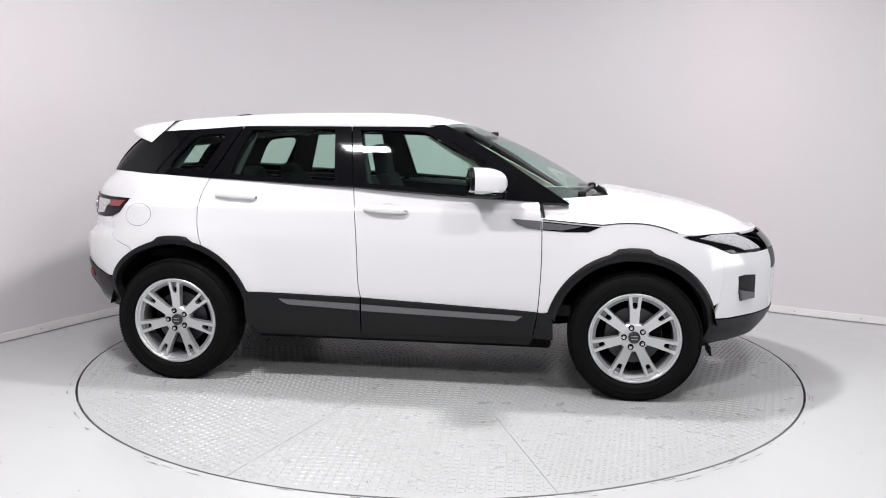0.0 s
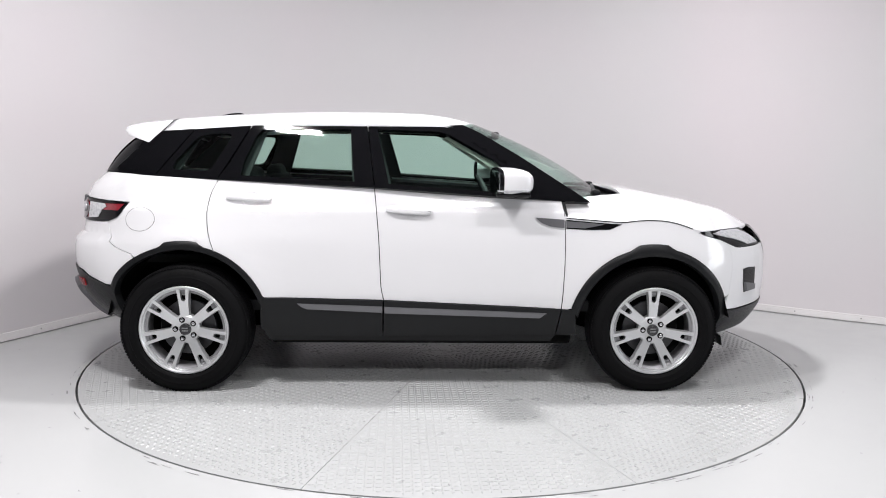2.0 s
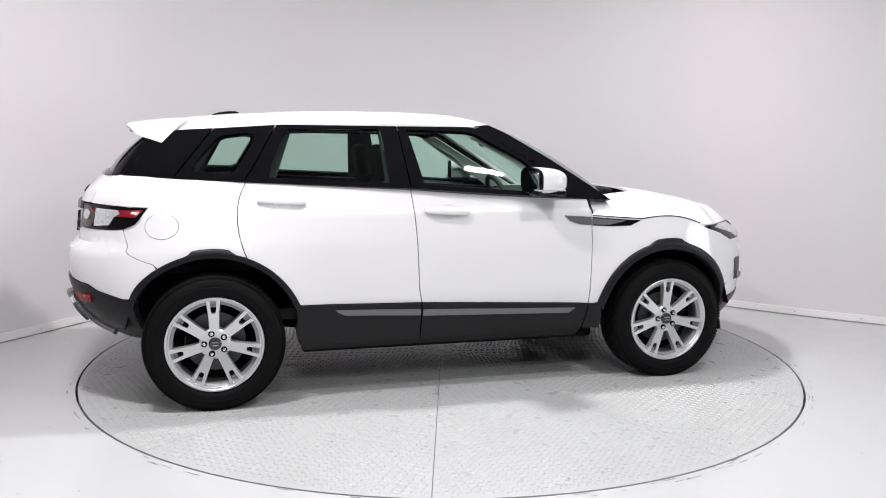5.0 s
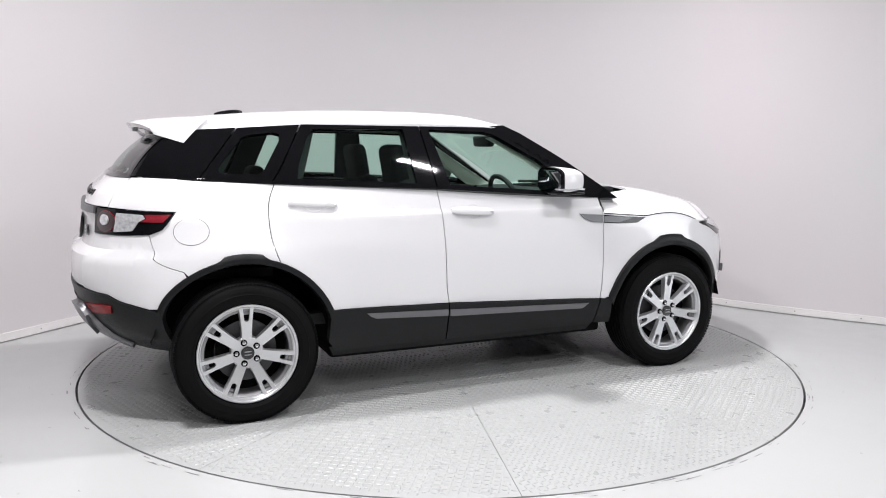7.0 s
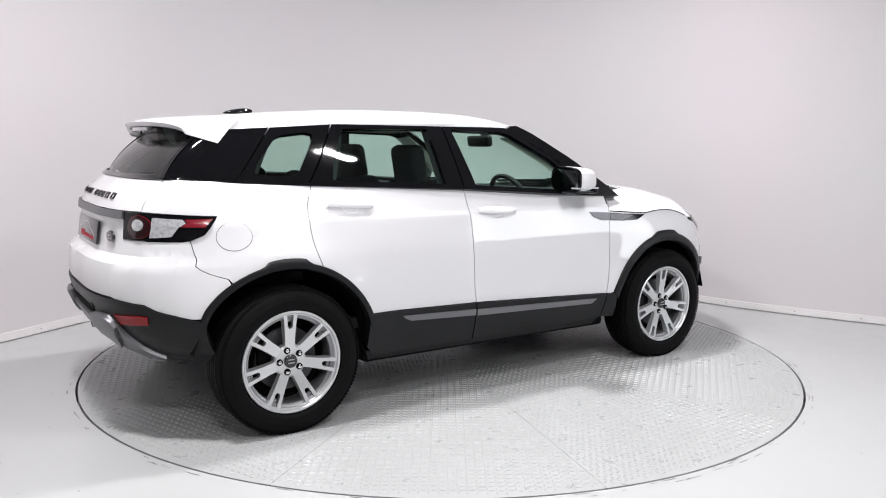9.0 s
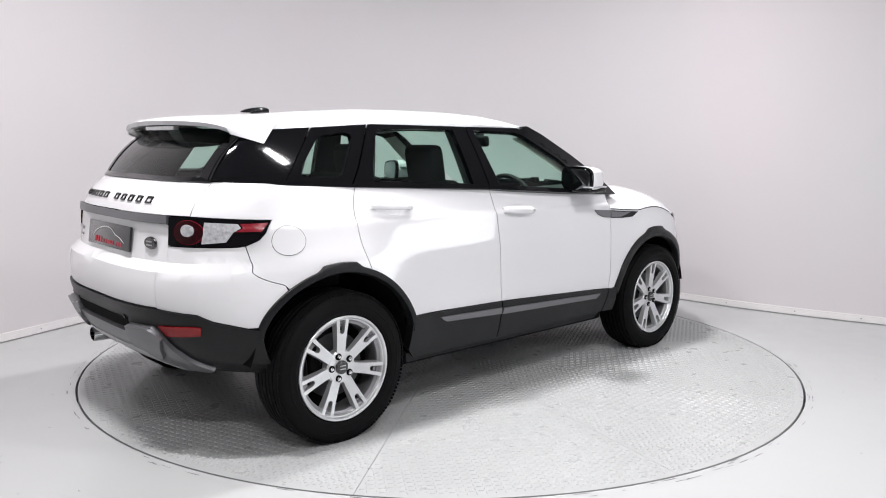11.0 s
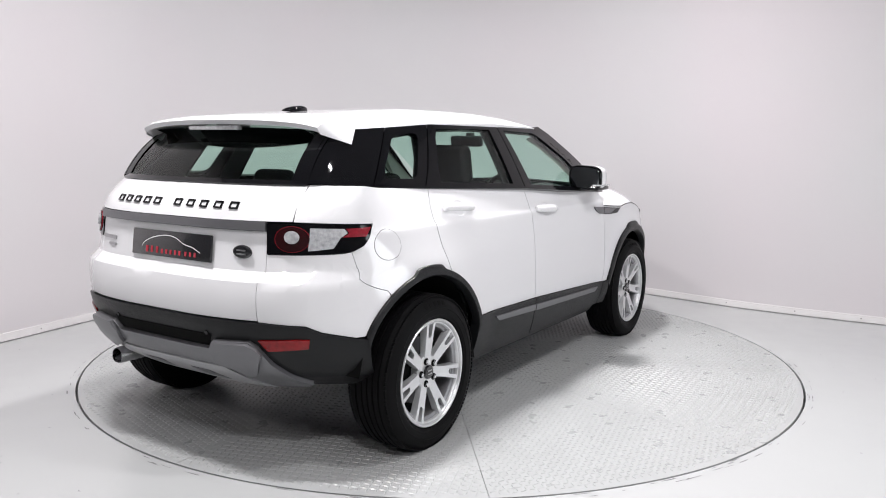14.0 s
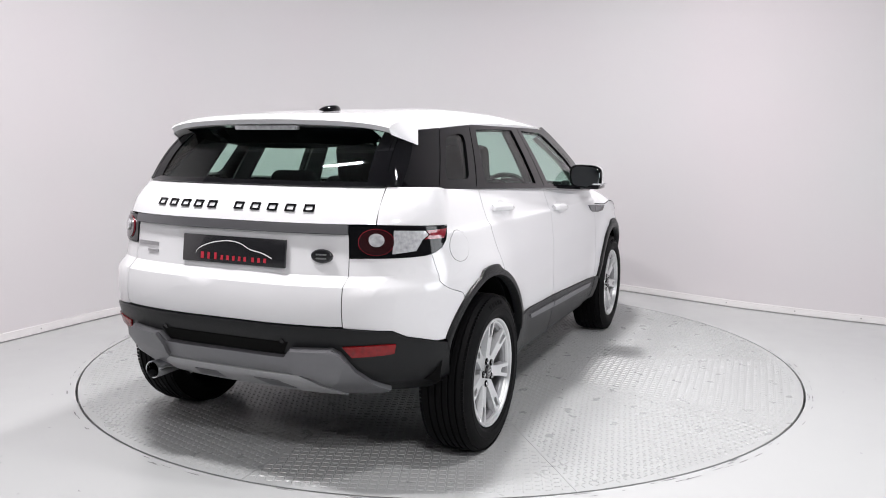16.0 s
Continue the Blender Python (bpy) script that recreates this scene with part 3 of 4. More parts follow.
# glass house
def house(side):
    def top(x):
        return lerp_table([(-1.66, 1.466), (-1.13, 1.507), (-1.0, 1.512), (-0.45, 1.521), (0.0, 1.511), (0.06, 1.497), (0.292, 1.374), (0.42, 1.300), (0.80, 1.094)], x)

    def frame_panel(name, outer, hole, mat=GLOSSBLACK, gl=GLASS, label=""):
        fr = panel(name, outer, cabin, mat, car, side=side, off=0.004, depth=0.03, step=0.09, holes=[hole])
        panel("window", hole, cabin, gl, fr, side=side, off=-0.004, depth=0.0, step=0.12, label=label)
        return fr
    # rear pillar panel, quarter window, doors, front pillar
    panel("rear_pillar_cover", [(-1.915, 1.236), (-1.66, 1.222), (-1.452, 1.482), (-1.675, 1.468)], cabin, GLOSSBLACK, car, side=side, off=0.004, depth=0.03, step=0.09)
    q = [(-1.652, 1.221), (-1.300, 1.205), (-1.243, 1.29), (-1.122, 1.503), (-1.445, 1.481)]
    qh = [(-1.56, 1.262), (-1.545, 1.25), (-1.37, 1.245), (-1.335, 1.26), (-1.235, 1.425), (-1.235, 1.452), (-1.27, 1.46), (-1.395, 1.445), (-1.43, 1.43), (-1.545, 1.30)]
    frame_panel("quarter_window_frame", q, qh, gl=GLASSDARK)
    d = [(-1.292, 1.203), (-0.402, 1.167), (-0.452, 1.518), (-0.75, 1.517), (-1.114, 1.504), (-1.232, 1.29)]
    dh = [(-1.165, 1.222), (-0.512, 1.192), (-0.545, 1.488), (-0.80, 1.489), (-1.055, 1.481), (-1.09, 1.44), (-1.15, 1.30)]
    frame_panel("rear_door_frame", d, dh, gl=GLASSDARK)
    f = [(-0.394, 1.166), (0.655, 1.098), (0.292, 1.364), (0.06, 1.487), (0.0, 1.504), (-0.20, 1.514), (-0.444, 1.518)]
    fh = [(-0.318, 1.182), (0.20, 1.148), (0.40, 1.134), (0.50, 1.145), (0.28, 1.318), (0.02, 1.462), (-0.04, 1.478), (-0.392, 1.488)]
    frame_panel("front_door_frame", f, fh)
    panel("front_pillar", [(0.665, 1.092), (0.83, 1.086), (0.44, 1.335), (0.20, 1.475), (0.10, 1.52), (0.0, 1.512), (0.065, 1.492), (0.298, 1.368)], cabin, GLOSSBLACK, car,
          side=side, off=0.004, depth=0.05, step=0.06)
    # belt moulding
    panel("belt_moulding", [(-1.905, 1.237), (-1.65, 1.2235), (-1.29, 1.2065), (-0.40, 1.170), (0.275, 1.127), (0.66, 1.100), (0.66, 1.091), (0.275, 1.115), (-0.40, 1.158), (-1.29, 1.194), (-1.65, 1.209), (-1.905, 1.227)],
          cabin, GLOSSBLACK, car, side=side, off=0.014, depth=0.03, step=0.12)


for s in (-1, 1):
    house(s)


def roof_edge(x):
    return lerp_table([(-1.66, 1.468), (-1.13, 1.509), (-1.0, 1.514), (-0.45, 1.523), (0.0, 1.513), (0.12, 1.50), (0.25, 1.48)], x)


def roof_top(x):
    return soft_table([(-1.75, 1.528), (-1.6, 1.549), (-1.33, 1.574), (-1.0, 1.596), (-0.7, 1.604), (-0.35, 1.605), (-0.1, 1.596), (0.05, 1.575), (0.164, 1.545), (0.3, 1.49)], x, 0.04)


def roof_point(x, v):
    w = soft_table(WT, x, 0.1) + 0.006
    e = roof_edge(x)
    return Vector((x, YC + w * math.copysign(1 - (1 - abs(v)) ** 1.5, v), e + (roof_top(x) - e) * (1 - abs(1 - (1 - abs(v)) ** 1.5) ** lerp_table([(-1.65, 12), (-1.2, 6), (-0.5, 4), (0.2, 3.4)], x))))


def roof():
    bm = bmesh.new()
    grid(bm, 40, 36, lambda i, j: roof_point((-1.588 - 0.058 * abs(2 * j - 1) ** 4) * (1 - i) + i * (0.20 - 0.15 * (2 * j - 1) ** 2), 2 * j - 1))
    rim_in(bm, lambda co: Vector((0, 0, -0.02)))
    bmesh.ops.recalc_face_normals(bm, faces=bm.faces[:])
    part("roof", bm, WHITE, car)
    bm = bmesh.new()
    grid(bm, 12, 12, lambda i, j: roof_point(-1.62 + i * (1.60 + 0.17 - 0.15 * (2 * j - 1) ** 2), 2 * j - 1) * 1.0 + Vector((0, 0, -0.035)))
    part("headliner", bm, HEADLINER, car, "pale cloth headliner")
    # windscreen
    bm = bmesh.new()

    def screen(i, j):
        v = 2 * j - 1
        a = roof_point(0.20 - 0.15 * v * v, v * 0.985)
        b = Vector((1.02 - 0.20 * v * v, YC + 0.735 * v, 1.115 - 0.02 * v * v))
        return a.lerp(b, i) + Vector((0.02, 0, 0.028)) * (4 * i * (1 - i))
    grid(bm, 14, 14, screen)
    part("windscreen", bm, GLASS, car)
    # cowl below the screen
    bm = bmesh.new()
    grid(bm, 3, 14, lambda i, j: Vector((1.0 - 0.20 * (2 * j - 1) ** 2 + 0.12 * i, YC + (0.735 + 0.03 * i) * (2 * j - 1), 1.105 - 0.02 * (2 * j - 1) ** 2 - 0.015 * i)))
    part("cowl", bm, PLASTIC, car)


roof()

HOOD_E = [(0.66, 1.004), (0.85, 0.990), (1.0, 0.980), (1.06, 0.986), (1.13, 0.992), (1.20, 0.992), (1.27, 0.985), (1.34, 0.968), (1.41, 0.944), (1.46, 0.934), (1.60, 0.934), (1.76, 0.928), (2.1, 0.90)]
HOOD_C = [(0.66, 1.15), (0.97, 1.160), (1.21, 1.134), (1.48, 1.086), (1.70, 1.036), (1.80, 1.006), (1.87, 0.978), (1.93, 0.94), (2.1, 0.90)]


def bonnet():
    bm = bmesh.new()

    def pt(i, j):
        v = 2 * j - 1
        v = math.copysign(1 - (1 - abs(v)) ** 1.35, v)
        x0, x1 = 0.668 + 0.38 * sm((0.85 - abs(v)) / 0.14), 1.60 + 0.385 * (1 - abs(v) ** 2.2)
        x = x0 + (x1 - x0) * i
        e = soft_table(HOOD_E, x, 0.015)
        w = abs(hull(u_at_x(min(x, 1.60), e), e).y - YC) - 0.004
        c = max(soft_table(HOOD_C, x, 0.05), e + 0.004)
        z = e + (c - e) * (1 - abs(v) ** 5.5)
        drop = max(0, (i - 0.66) / 0.34) ** 4
        return Vector((x, YC + w * v, z + (min(z, 0.926) - z) * drop))
    grid(bm, 34, 40, pt)
    rim_in(bm, lambda co: Vector((0, 0, -0.015)))
    bmesh.ops.recalc_face_normals(bm, faces=bm.faces[:])
    part("bonnet", bm, WHITE, car)


bonnet()


def nose():
    for side in (-1, 1):
        poly = [(1.462, 0.926), (u_at_x(1.60, 0.93), 0.929), (u_at_x(1.78, 0.926), 0.924)] + [(HU[4][0] + 0.05, 0.885), (HU[4][0] + 0.115, 0.822), (HU[4][0] + 0.04, 0.820), (HU[3][0], 0.824), (HU[2][0], 0.850), (HU[1][0], 0.875), (HU[0][0], 0.908)]
        lamp = panel("headlamp", poly, hull, GLOSSBLACK, car, side=side, off=0.003, step=0.03)
        poly = [(u_at_x(1.53, 0.91), 0.912), (u_at_x(1.60, 0.92), 0.922), (u_at_x(1.74, 0.92), 0.917), (HU[4][0] + 0.045, 0.880), (HU[4][0] + 0.098, 0.832), (HU[3][0] + 0.12, 0.832), (HU[3][0] + 0.09, 0.846), (HU[3][0] + 0.02, 0.868)]
        panel("headlamp_lens", poly, hull, CLEARLENS, lamp, side=side, off=0.009, step=0.03, label="clear headlamp lens")
        # bumper flank, with the fog vent
        a = u_at_w(0.40, False)
        poly = [(HU[2][0] + 0.001, 0.846), (HU[3][0], 0.820), (HU[4][0] + 0.04, 0.815), (a, 0.815), (a, 0.46), (1.75, 0.462), (1.645, 0.470), (1.671, 0.56), (1.701, 0.70)]
        bp = panel("bumper_flank", poly, hull, WHITE, car, side=side)
        f0 = u_at_x(1.775, 0.62)
        panel("fog_vent", [(f0, 0.692), (f0 + 0.06, 0.698), (f0 + 0.16, 0.69), (f0 + 0.16, 0.56), (f0 + 0.02, 0.55), (f0 + 0.004, 0.60)], hull, PLASTIC, bp, side=side, off=0.002, depth=0.004, step=0.04)
        panel("fog_vent_blade", [(f0 + 0.004, 0.615), (f0 + 0.13, 0.592), (f0 + 0.13, 0.562), (f0 + 0.02, 0.560)], hull, SILVER, bp, side=side, off=0.02, depth=0.02, step=0.04)
    a = u_at_w(0.40, False)
    b = 2 * UFRONT - a
    panel("front_bumper", [(a + 0.004, 0.70), (b - 0.004, 0.70), (b - 0.004, 0.46), (a + 0.004, 0.46)], hull, WHITE, car)
    panel("grille", [(a + 0.004, 0.815), (b - 0.004, 0.815), (b - 0.004, 0.705), (a + 0.004, 0.705)], hull, PLASTIC, car)
    panel("grille_top", [(a + 0.004, 0.905), (b - 0.004, 0.905), (b - 0.004, 0.82), (a + 0.004, 0.82)], hull, GLOSSBLACK, car)
    s0 = 1.628
    panel("front_valance", [(s0, 0.463), (1.75, 0.455), (b + 0.30, 0.455), (2 * UFRONT - s0, 0.463), (2 * UFRONT - s0 + 0.02, 0.29), (b + 0.2, 0.30), (1.75, 0.31), (s0 - 0.02, 0.29)], hull, PLASTIC, car, off=0.006, depth=0.04)


nose()


def tail():
    r = rear_u
    up = panel("tailgate", [(r(-0.652), 1.091), (r(-0.656), 1.15), (r(-0.650), 1.236), (r(0.650), 1.236), (r(0.656), 1.15), (r(0.652), 1.091)], hull, WHITE, car)
    panel("tailgate_bar", [(r(-0.554), 1.052), (r(-0.554), 1.087), (r(0.554), 1.087), (r(0.554), 1.052)], hull, SILVER, up, off=0.016, depth=0.03, label="satin grey handle bar across the tailgate")
    panel("tailgate_lower", [(r(-0.554), 0.692), (r(-0.554), 1.050), (r(0.554), 1.050), (r(0.554), 0.692)], hull, WHITE, up)
    panel("tailgate_edge", [(r(-0.65), 1.247), (r(-0.65), 1.230), (r(0.65), 1.230), (r(0.65), 1.247)], hull, GLOSSBLACK, up, off=0.008, depth=0.03)
    # black bumper
    s0 = XR - 0.40
    s1 = 2 * UREAR - s0
    top = [(s0, 0.592), (-1.92, 0.602), (-2.05, 0.638), (u_at_w(0.72), 0.668), (u_at_w(0.58), 0.685)]
    topm = [(2 * UREAR - a, b) for a, b in reversed(top)]
    low = [(s0 - 0.03, 0.44), (s0 - 0.03, 0.375), (u_at_w(0.70), 0.385), (u_at_w(0.4), 0.395)]
    lowm = [(2 * UREAR - a, b) for a, b in reversed(low)]
    bumper = panel("rear_bumper", list(reversed(top)) + low + lowm + list(reversed(topm)), hull, PLASTIC, car, off=0.010, depth=0.05)
    half = [(-0.30, 0.560), (-0.335, 0.597), (-0.51, 0.607), (-0.54, 0.588), (-0.575, 0.515), (-0.615, 0.46), (-0.66, 0.415), (-0.62, 0.395), (-0.48, 0.385)]
    poly = [(r(a), b) for a, b in half] + [(r(-a), b) for a, b in reversed(half)]
    panel("skid_plate", poly, hull, SILVER, bumper, off=0.030, depth=0.03, step=0.05, label="satin silver skid plate")
    half = [(-0.335, 0.487), (-0.39, 0.458), (-0.47, 0.378), (-0.2, 0.378)]
    panel("skid_insert", [(r(a), b) for a, b in half] + [(r(-a), b) for a, b in reversed(half)], hull, SILVER2, bumper, off=0.036, depth=0.01, step=0.05, label="pale silver lower skid panel")
    for k in (-1, 1):
        half = [(0.318, 0.545), (0.342, 0.599), (0.505, 0.605), (0.538, 0.589), (0.555, 0.560), (0.50, 0.475), (0.46, 0.455), (0.40, 0.490), (0.318, 0.503)]
        panel("skid_pad", [(r(k * a), b) for a, b in half], hull, SILVER, bumper, off=0.046, depth=0.02, step=0.05)
        # recess laid on flat; its darker silver stands in for the shade
        half = [(0.10, 0.450), (0.22, 0.450), (0.26, 0.400), (0.12, 0.400)]
        panel("skid_recess_shade", [(r(k * a), b) for a, b in half], hull, SILVER, bumper, off=0.0375, depth=0.002, step=0.05)
    panel("bumper_mesh", [(r(-0.325), 0.618), (r(-0.295), 0.567), (r(0.295), 0.567), (r(0.325), 0.618)], hull, LINER, bumper, off=0.013, depth=0.01)
    for k in (-1, 1):
        q = [(-0.548, 0.613), (-0.68, 0.620), (-0.722, 0.617), (-0.713, 0.580), (-0.575, 0.568)]
        panel("reflector", [(r(k * a), b) for a, b in q], hull, REFLECT, bumper, off=0.017, depth=0.012, step=0.05, label="red rear reflector")
    # rear window
    bm = bmesh.new()

    def pane(i, j):
        v = 2 * j - 1
        b = Vector((-2.055 + 0.09 * v * v, YC + 0.625 * v, 1.238))
        t = Vector((-1.80 + 0.07 * v * v, YC + 0.588 * v, 1.475))
        return b.lerp(t, i) + Vector((-0.02, 0, 0.016)) * (4 * i * (1 - i))
    grid(bm, 8, 20, pane)
    part("rear_window", bm, GLASSDARK, up)
    for k in (0, 1):
        bm = bmesh.new()
        grid(bm, 8, 3, lambda i, j: pane(i, (0.0 + j * 0.06) if k == 0 else 0.94 + j * 0.06) + Vector((-0.003, 0, 0.003)))
        part("window_border", bm, GLOSSBLACK, up)
    for k, s in ((0.0, -1), (1.0, 1)):
        bm = bmesh.new()

        def corner(i, j):
            g = pane(i, 0.985 if s > 0 else 0.015) + Vector((-0.004, 0, 0.004))
            h = cabin(-1.915 + 0.240 * i, 1.236 + 0.232 * i, 0.004, s)
            return g.lerp(h, j) + Vector((-0.008, s * 0.008, 0)) * (4 * j * (1 - j))
        grid(bm, 8, 4, corner)
        part("window_corner", bm, GLOSSBLACK, car)
    # spoiler
    bm = bmesh.new()

    def sp(i, j):
        v = 2 * j - 1
        a = abs(v)
        f = Vector((-1.585, YC + 0.588 * v, roof_top(-1.585) + 0.004 - 0.018 * a ** 3))
        tip = Vector((-1.945 + 0.083 * a ** 2.5, YC + 0.586 * v, 1.519 - 0.020 * a * a - 0.017 * a ** 8))
        lip = tip + Vector((0.010, 0, -0.028))
        und = Vector((-1.80 + 0.085 * a ** 6, YC + (0.60 + 0.046 * a ** 6) * v, 1.474 - 0.068 * a ** 8))
        seq = [f, f.lerp(tip, 0.33) + Vector((0, 0, 0.006)), f.lerp(tip, 0.66) + Vector((0, 0, 0.008)), f.lerp(tip, 0.95) + Vector((0, 0, 0.003)), tip + Vector((-0.004, 0, -0.008)), lip, lip.lerp(und, 0.3), und]
        return seq[round(i * 7)]
    grid(bm, 7, 40, sp)
    # upright fins at either end
    for s in (-1, 1):
        top = [sp(k / 7, (s + 1) / 2) for k in range(6)]
        low = [Vector((x, YC + s * w, z)) for x, w, z in ((-1.590, 0.592, 1.528), (-1.632, 0.607, 1.487), (-1.673, 0.628, 1.446), (-1.713, 0.648, 1.404), (-1.785, 0.618, 1.426), (-1.852, 0.590, 1.446))]
        vt, vl = [bm.verts.new(p) for p in top], [bm.verts.new(p) for p in low]
        for k in range(5):
            bm.faces.new((vt[k], vt[k + 1], vl[k + 1], vl[k]))
    bmesh.ops.remove_doubles(bm, verts=bm.verts[:], dist=0.0008)
    bmesh.ops.recalc_face_normals(bm, faces=bm.faces[:])
    spoiler = part("spoiler", bm, WHITE, up)
    # black underside; its deep drop also stands for the hidden rear wiper
    bm = bmesh.new()
    grid(bm, 3, 24, lambda i, j: Vector((-1.885 + 0.13 * i + 0.03 * (2 * j - 1) ** 2, YC + 0.50 * (2 * j - 1), 1.478 - 0.095 * i * (1 - 0.5 * (2 * j - 1) ** 2) - 0.01 * (2 * j - 1) ** 2)))
    part("spoiler_underside_and_wiper", bm, GLOSSBLACK, spoiler)
    bm = bmesh.new()
    box(bm, pose(-1.912, YC, 1.475, 0, 0, 0), 0.03, 0.33, 0.02, 0.004)
    part("brake_lamp", bm, CLEARLENS, spoiler, "clear high-level brake lamp")


tail()


# ---- wheels ----
def wheel(cx, side, name):
    hub = new(name)
    hub.parent = car
    m = Matrix.Translation((cx, YC + side * (0.814 if cx < 0 else 0.788), ZHUB - 0.002)) @ Matrix.Diagonal((1, -side, 1, 1))
    # depth runs from the outer face (negative) inwards
    hub.location = (0, 0, 0)
    bm = bmesh.new()
    prof = [(0.252, -0.098), (0.262, -0.112), (0.272, -0.1165), (0.274, -0.1185), (0.285, -0.120), (0.300, -0.1200), (0.302, -0.1212), (0.306, -0.1212), (0.308, -0.1192), (0.315, -0.118), (0.338, -0.108), (0.353, -0.097), (0.361, -0.088)]
    for y in (-0.062, -0.030, 0.0, 0.030, 0.062):
        prof += [(0.366, y - 0.012), (0.357, y - 0.0095), (0.357, y - 0.0045), (0.366, y - 0.002)]
    prof += [(0.361, 0.088), (0.353, 0.097), (0.315, 0.118), (0.285, 0.120), (0.252, 0.098)]
    lathe(bm, prof, 96, m)
    for k in range(120):
        q = m @ Matrix.Rotation(radians(-3 * k), 4, "Y")
        for y in (-0.091, 0.091):
            box(bm, q @ pose(0.3545, y, 0, 0, 0, 6), 0.0065, 0.026, 0.0135)
    tyre = part("tyre", bm, RUBBER, hub, "black road tyre", angle=28)
    for k in range(5):
        q = m @ Matrix.Rotation(radians(-(102 - 6 * k)), 4, "Y")
        bm = bmesh.new()
        box(bm, q @ pose(0.328, -0.1145, 0, 0, 0, 25), 0.020, 0.002, 0.018)
        part("sidewall_bar", bm, MARK, tyre)
    bm = bmesh.new()
    lathe(bm, [(0.250, -0.098), (0.2535, -0.107), (0.250, -0.1105), (0.243, -0.1095), (0.238, -0.104), (0.2365, -0.0985), (0.232, -0.0975), (0.229, -0.094), (0.2275, -0.086)], 72, m)
    rim = part("rim", bm, ALLOY, hub, "silver alloy rim")
    bm = bmesh.new()
    lathe(bm, [(0.2275, -0.086), (0.220, -0.080), (0.213, -0.078), (0.210, -0.070), (0.214, -0.03), (0.212, 0.09)], 72, m)
    part("barrel", bm, ALLOYSHADE, rim, "inner face of the rim, shade in its grey")
    # seven forked spokes
    for k in range(7):
        q = m @ Matrix.Rotation(radians(-(91 + 360 / 7 * k)), 4, "Y")
        bm = bmesh.new()

        def slab(outline, y0, depth, slope, flare):
            # outline in (radius, across); crowned face, dished towards the hub, flanks that splay inwards
            f = [bm.verts.new(q @ Vector((r, y0 + slope * (0.23 - r), t))) for r, t in outline]
            b = [bm.verts.new(q @ Vector((r, y0 + depth + slope * 0.4 * (0.23 - r), t * flare))) for r, t in outline]
            bm.faces.new(f)
            for i in range(len(f)):
                j = (i + 1) % len(f)
                bm.faces.new((f[j], f[i], b[i], b[j]))
        slab([(0.040, -0.022), (0.080, -0.0245), (0.12, -0.0255), (0.165, -0.0285), (0.205, -0.0325), (0.2365, -0.037), (0.2375, -0.0180), (0.205, -0.0150), (0.172, -0.0125), (0.164, -0.006),
              (0.164, 0.006), (0.172, 0.0125), (0.205, 0.0150), (0.2375, 0.0180), (0.2365, 0.037), (0.205, 0.0325), (0.165, 0.0285), (0.12, 0.0255), (0.080, 0.0245), (0.040, 0.022)], -0.0985, 0.036, 0.13, 1.16)
        es = [e for e in bm.edges if len(e.link_faces) == 2 and e.calc_face_angle(0) > 0.6]
        bmesh.ops.bevel(bm, geom=es, offset=0.003, segments=2, affect="EDGES", profile=0.6)
        bmesh.ops.recalc_face_normals(bm, faces=bm.faces[:])
        part("spoke", bm, ALLOY, rim)
        bm = bmesh.new()
        box(bm, q @ pose(0.203, -0.066, 0), 0.016, 0.02, 0.030, 0.003)
        part("spoke_web", bm, ALLOYSHADE, rim)
        # black block that stands in for the shade in the fork's slot
        bm = bmesh.new()
        box(bm, q @ pose(0.205, -0.056, 0), 0.055, 0.014, 0.024)
        part("spoke_slot_shade", bm, LINER, rim)
    bm = bmesh.new()
    lathe(bm, [(0.0, -0.076), (0.052, -0.077), (0.074, -0.079), (0.082, -0.072), (0.085, -0.04)], 40, m)
    part("hub_face", bm, ALLOY, rim)
    bm = bmesh.new()
    lathe(bm, [(0.0, -0.089), (0.029, -0.088), (0.033, -0.085), (0.034, -0.07)], 32, m)
    part("hub_cap", bm, PLATE, rim, "black centre cap")
    for dz in (0.008, -0.008):
        bm = bmesh.new()
        box(bm, m @ pose(0, -0.0895, dz), 0.034, 0.002, 0.005)
        part("cap_mark", bm, STEEL, rim)
    for k in range(5):
        a = radians(90 + 18 + 72 * k)
        q = m @ Matrix.Translation((0.056 * math.cos(a), 0, 0.056 * math.sin(a)))
        # black disc on the hub face, drawn for the shade round the nut
        bm = bmesh.new()
        lathe(bm, [(0.0, -0.0785), (0.014, -0.0785), (0.0155, -0.0815), (0.0165, -0.081), (0.0165, -0.07)], 18, q)
        part("nut_recess_shade", bm, LINER, rim)
        bm = bmesh.new()
        lathe(bm, [(0.0, -0.090), (0.008, -0.089), (0.0105, -0.085), (0.0105, -0.075)], 6, q)
        part("wheel_nut", bm, CHROME, rim, smooth=False)
    bm = bmesh.new()
    lathe(bm, [(0.0, -0.03), (0.07, -0.03), (0.075, -0.015), (0.158, -0.015), (0.158, 0.012), (0.0, 0.012)], 48, m)
    part("brake_disc", bm, DISC, hub, "grey steel brake disc")
    bm = bmesh.new()
    box(bm, m @ pose(-0.12 if cx < 0 else 0.12, -0.01, 0.04), 0.06, 0.06, 0.13, 0.01)
    part("brake_caliper", bm, LINER, hub)
    bm = bmesh.new()
    lathe(bm, [(0.0, 0.02), (0.216, 0.02)], 40, m)
    part("wheel_back", bm, LINER, hub)
    return hub


for cx_, nm in ((XR, "rear_wheel"), (XF + 0.006, "front_wheel")):
    for s in (-1, 1):
        wheel(cx_, s, nm)


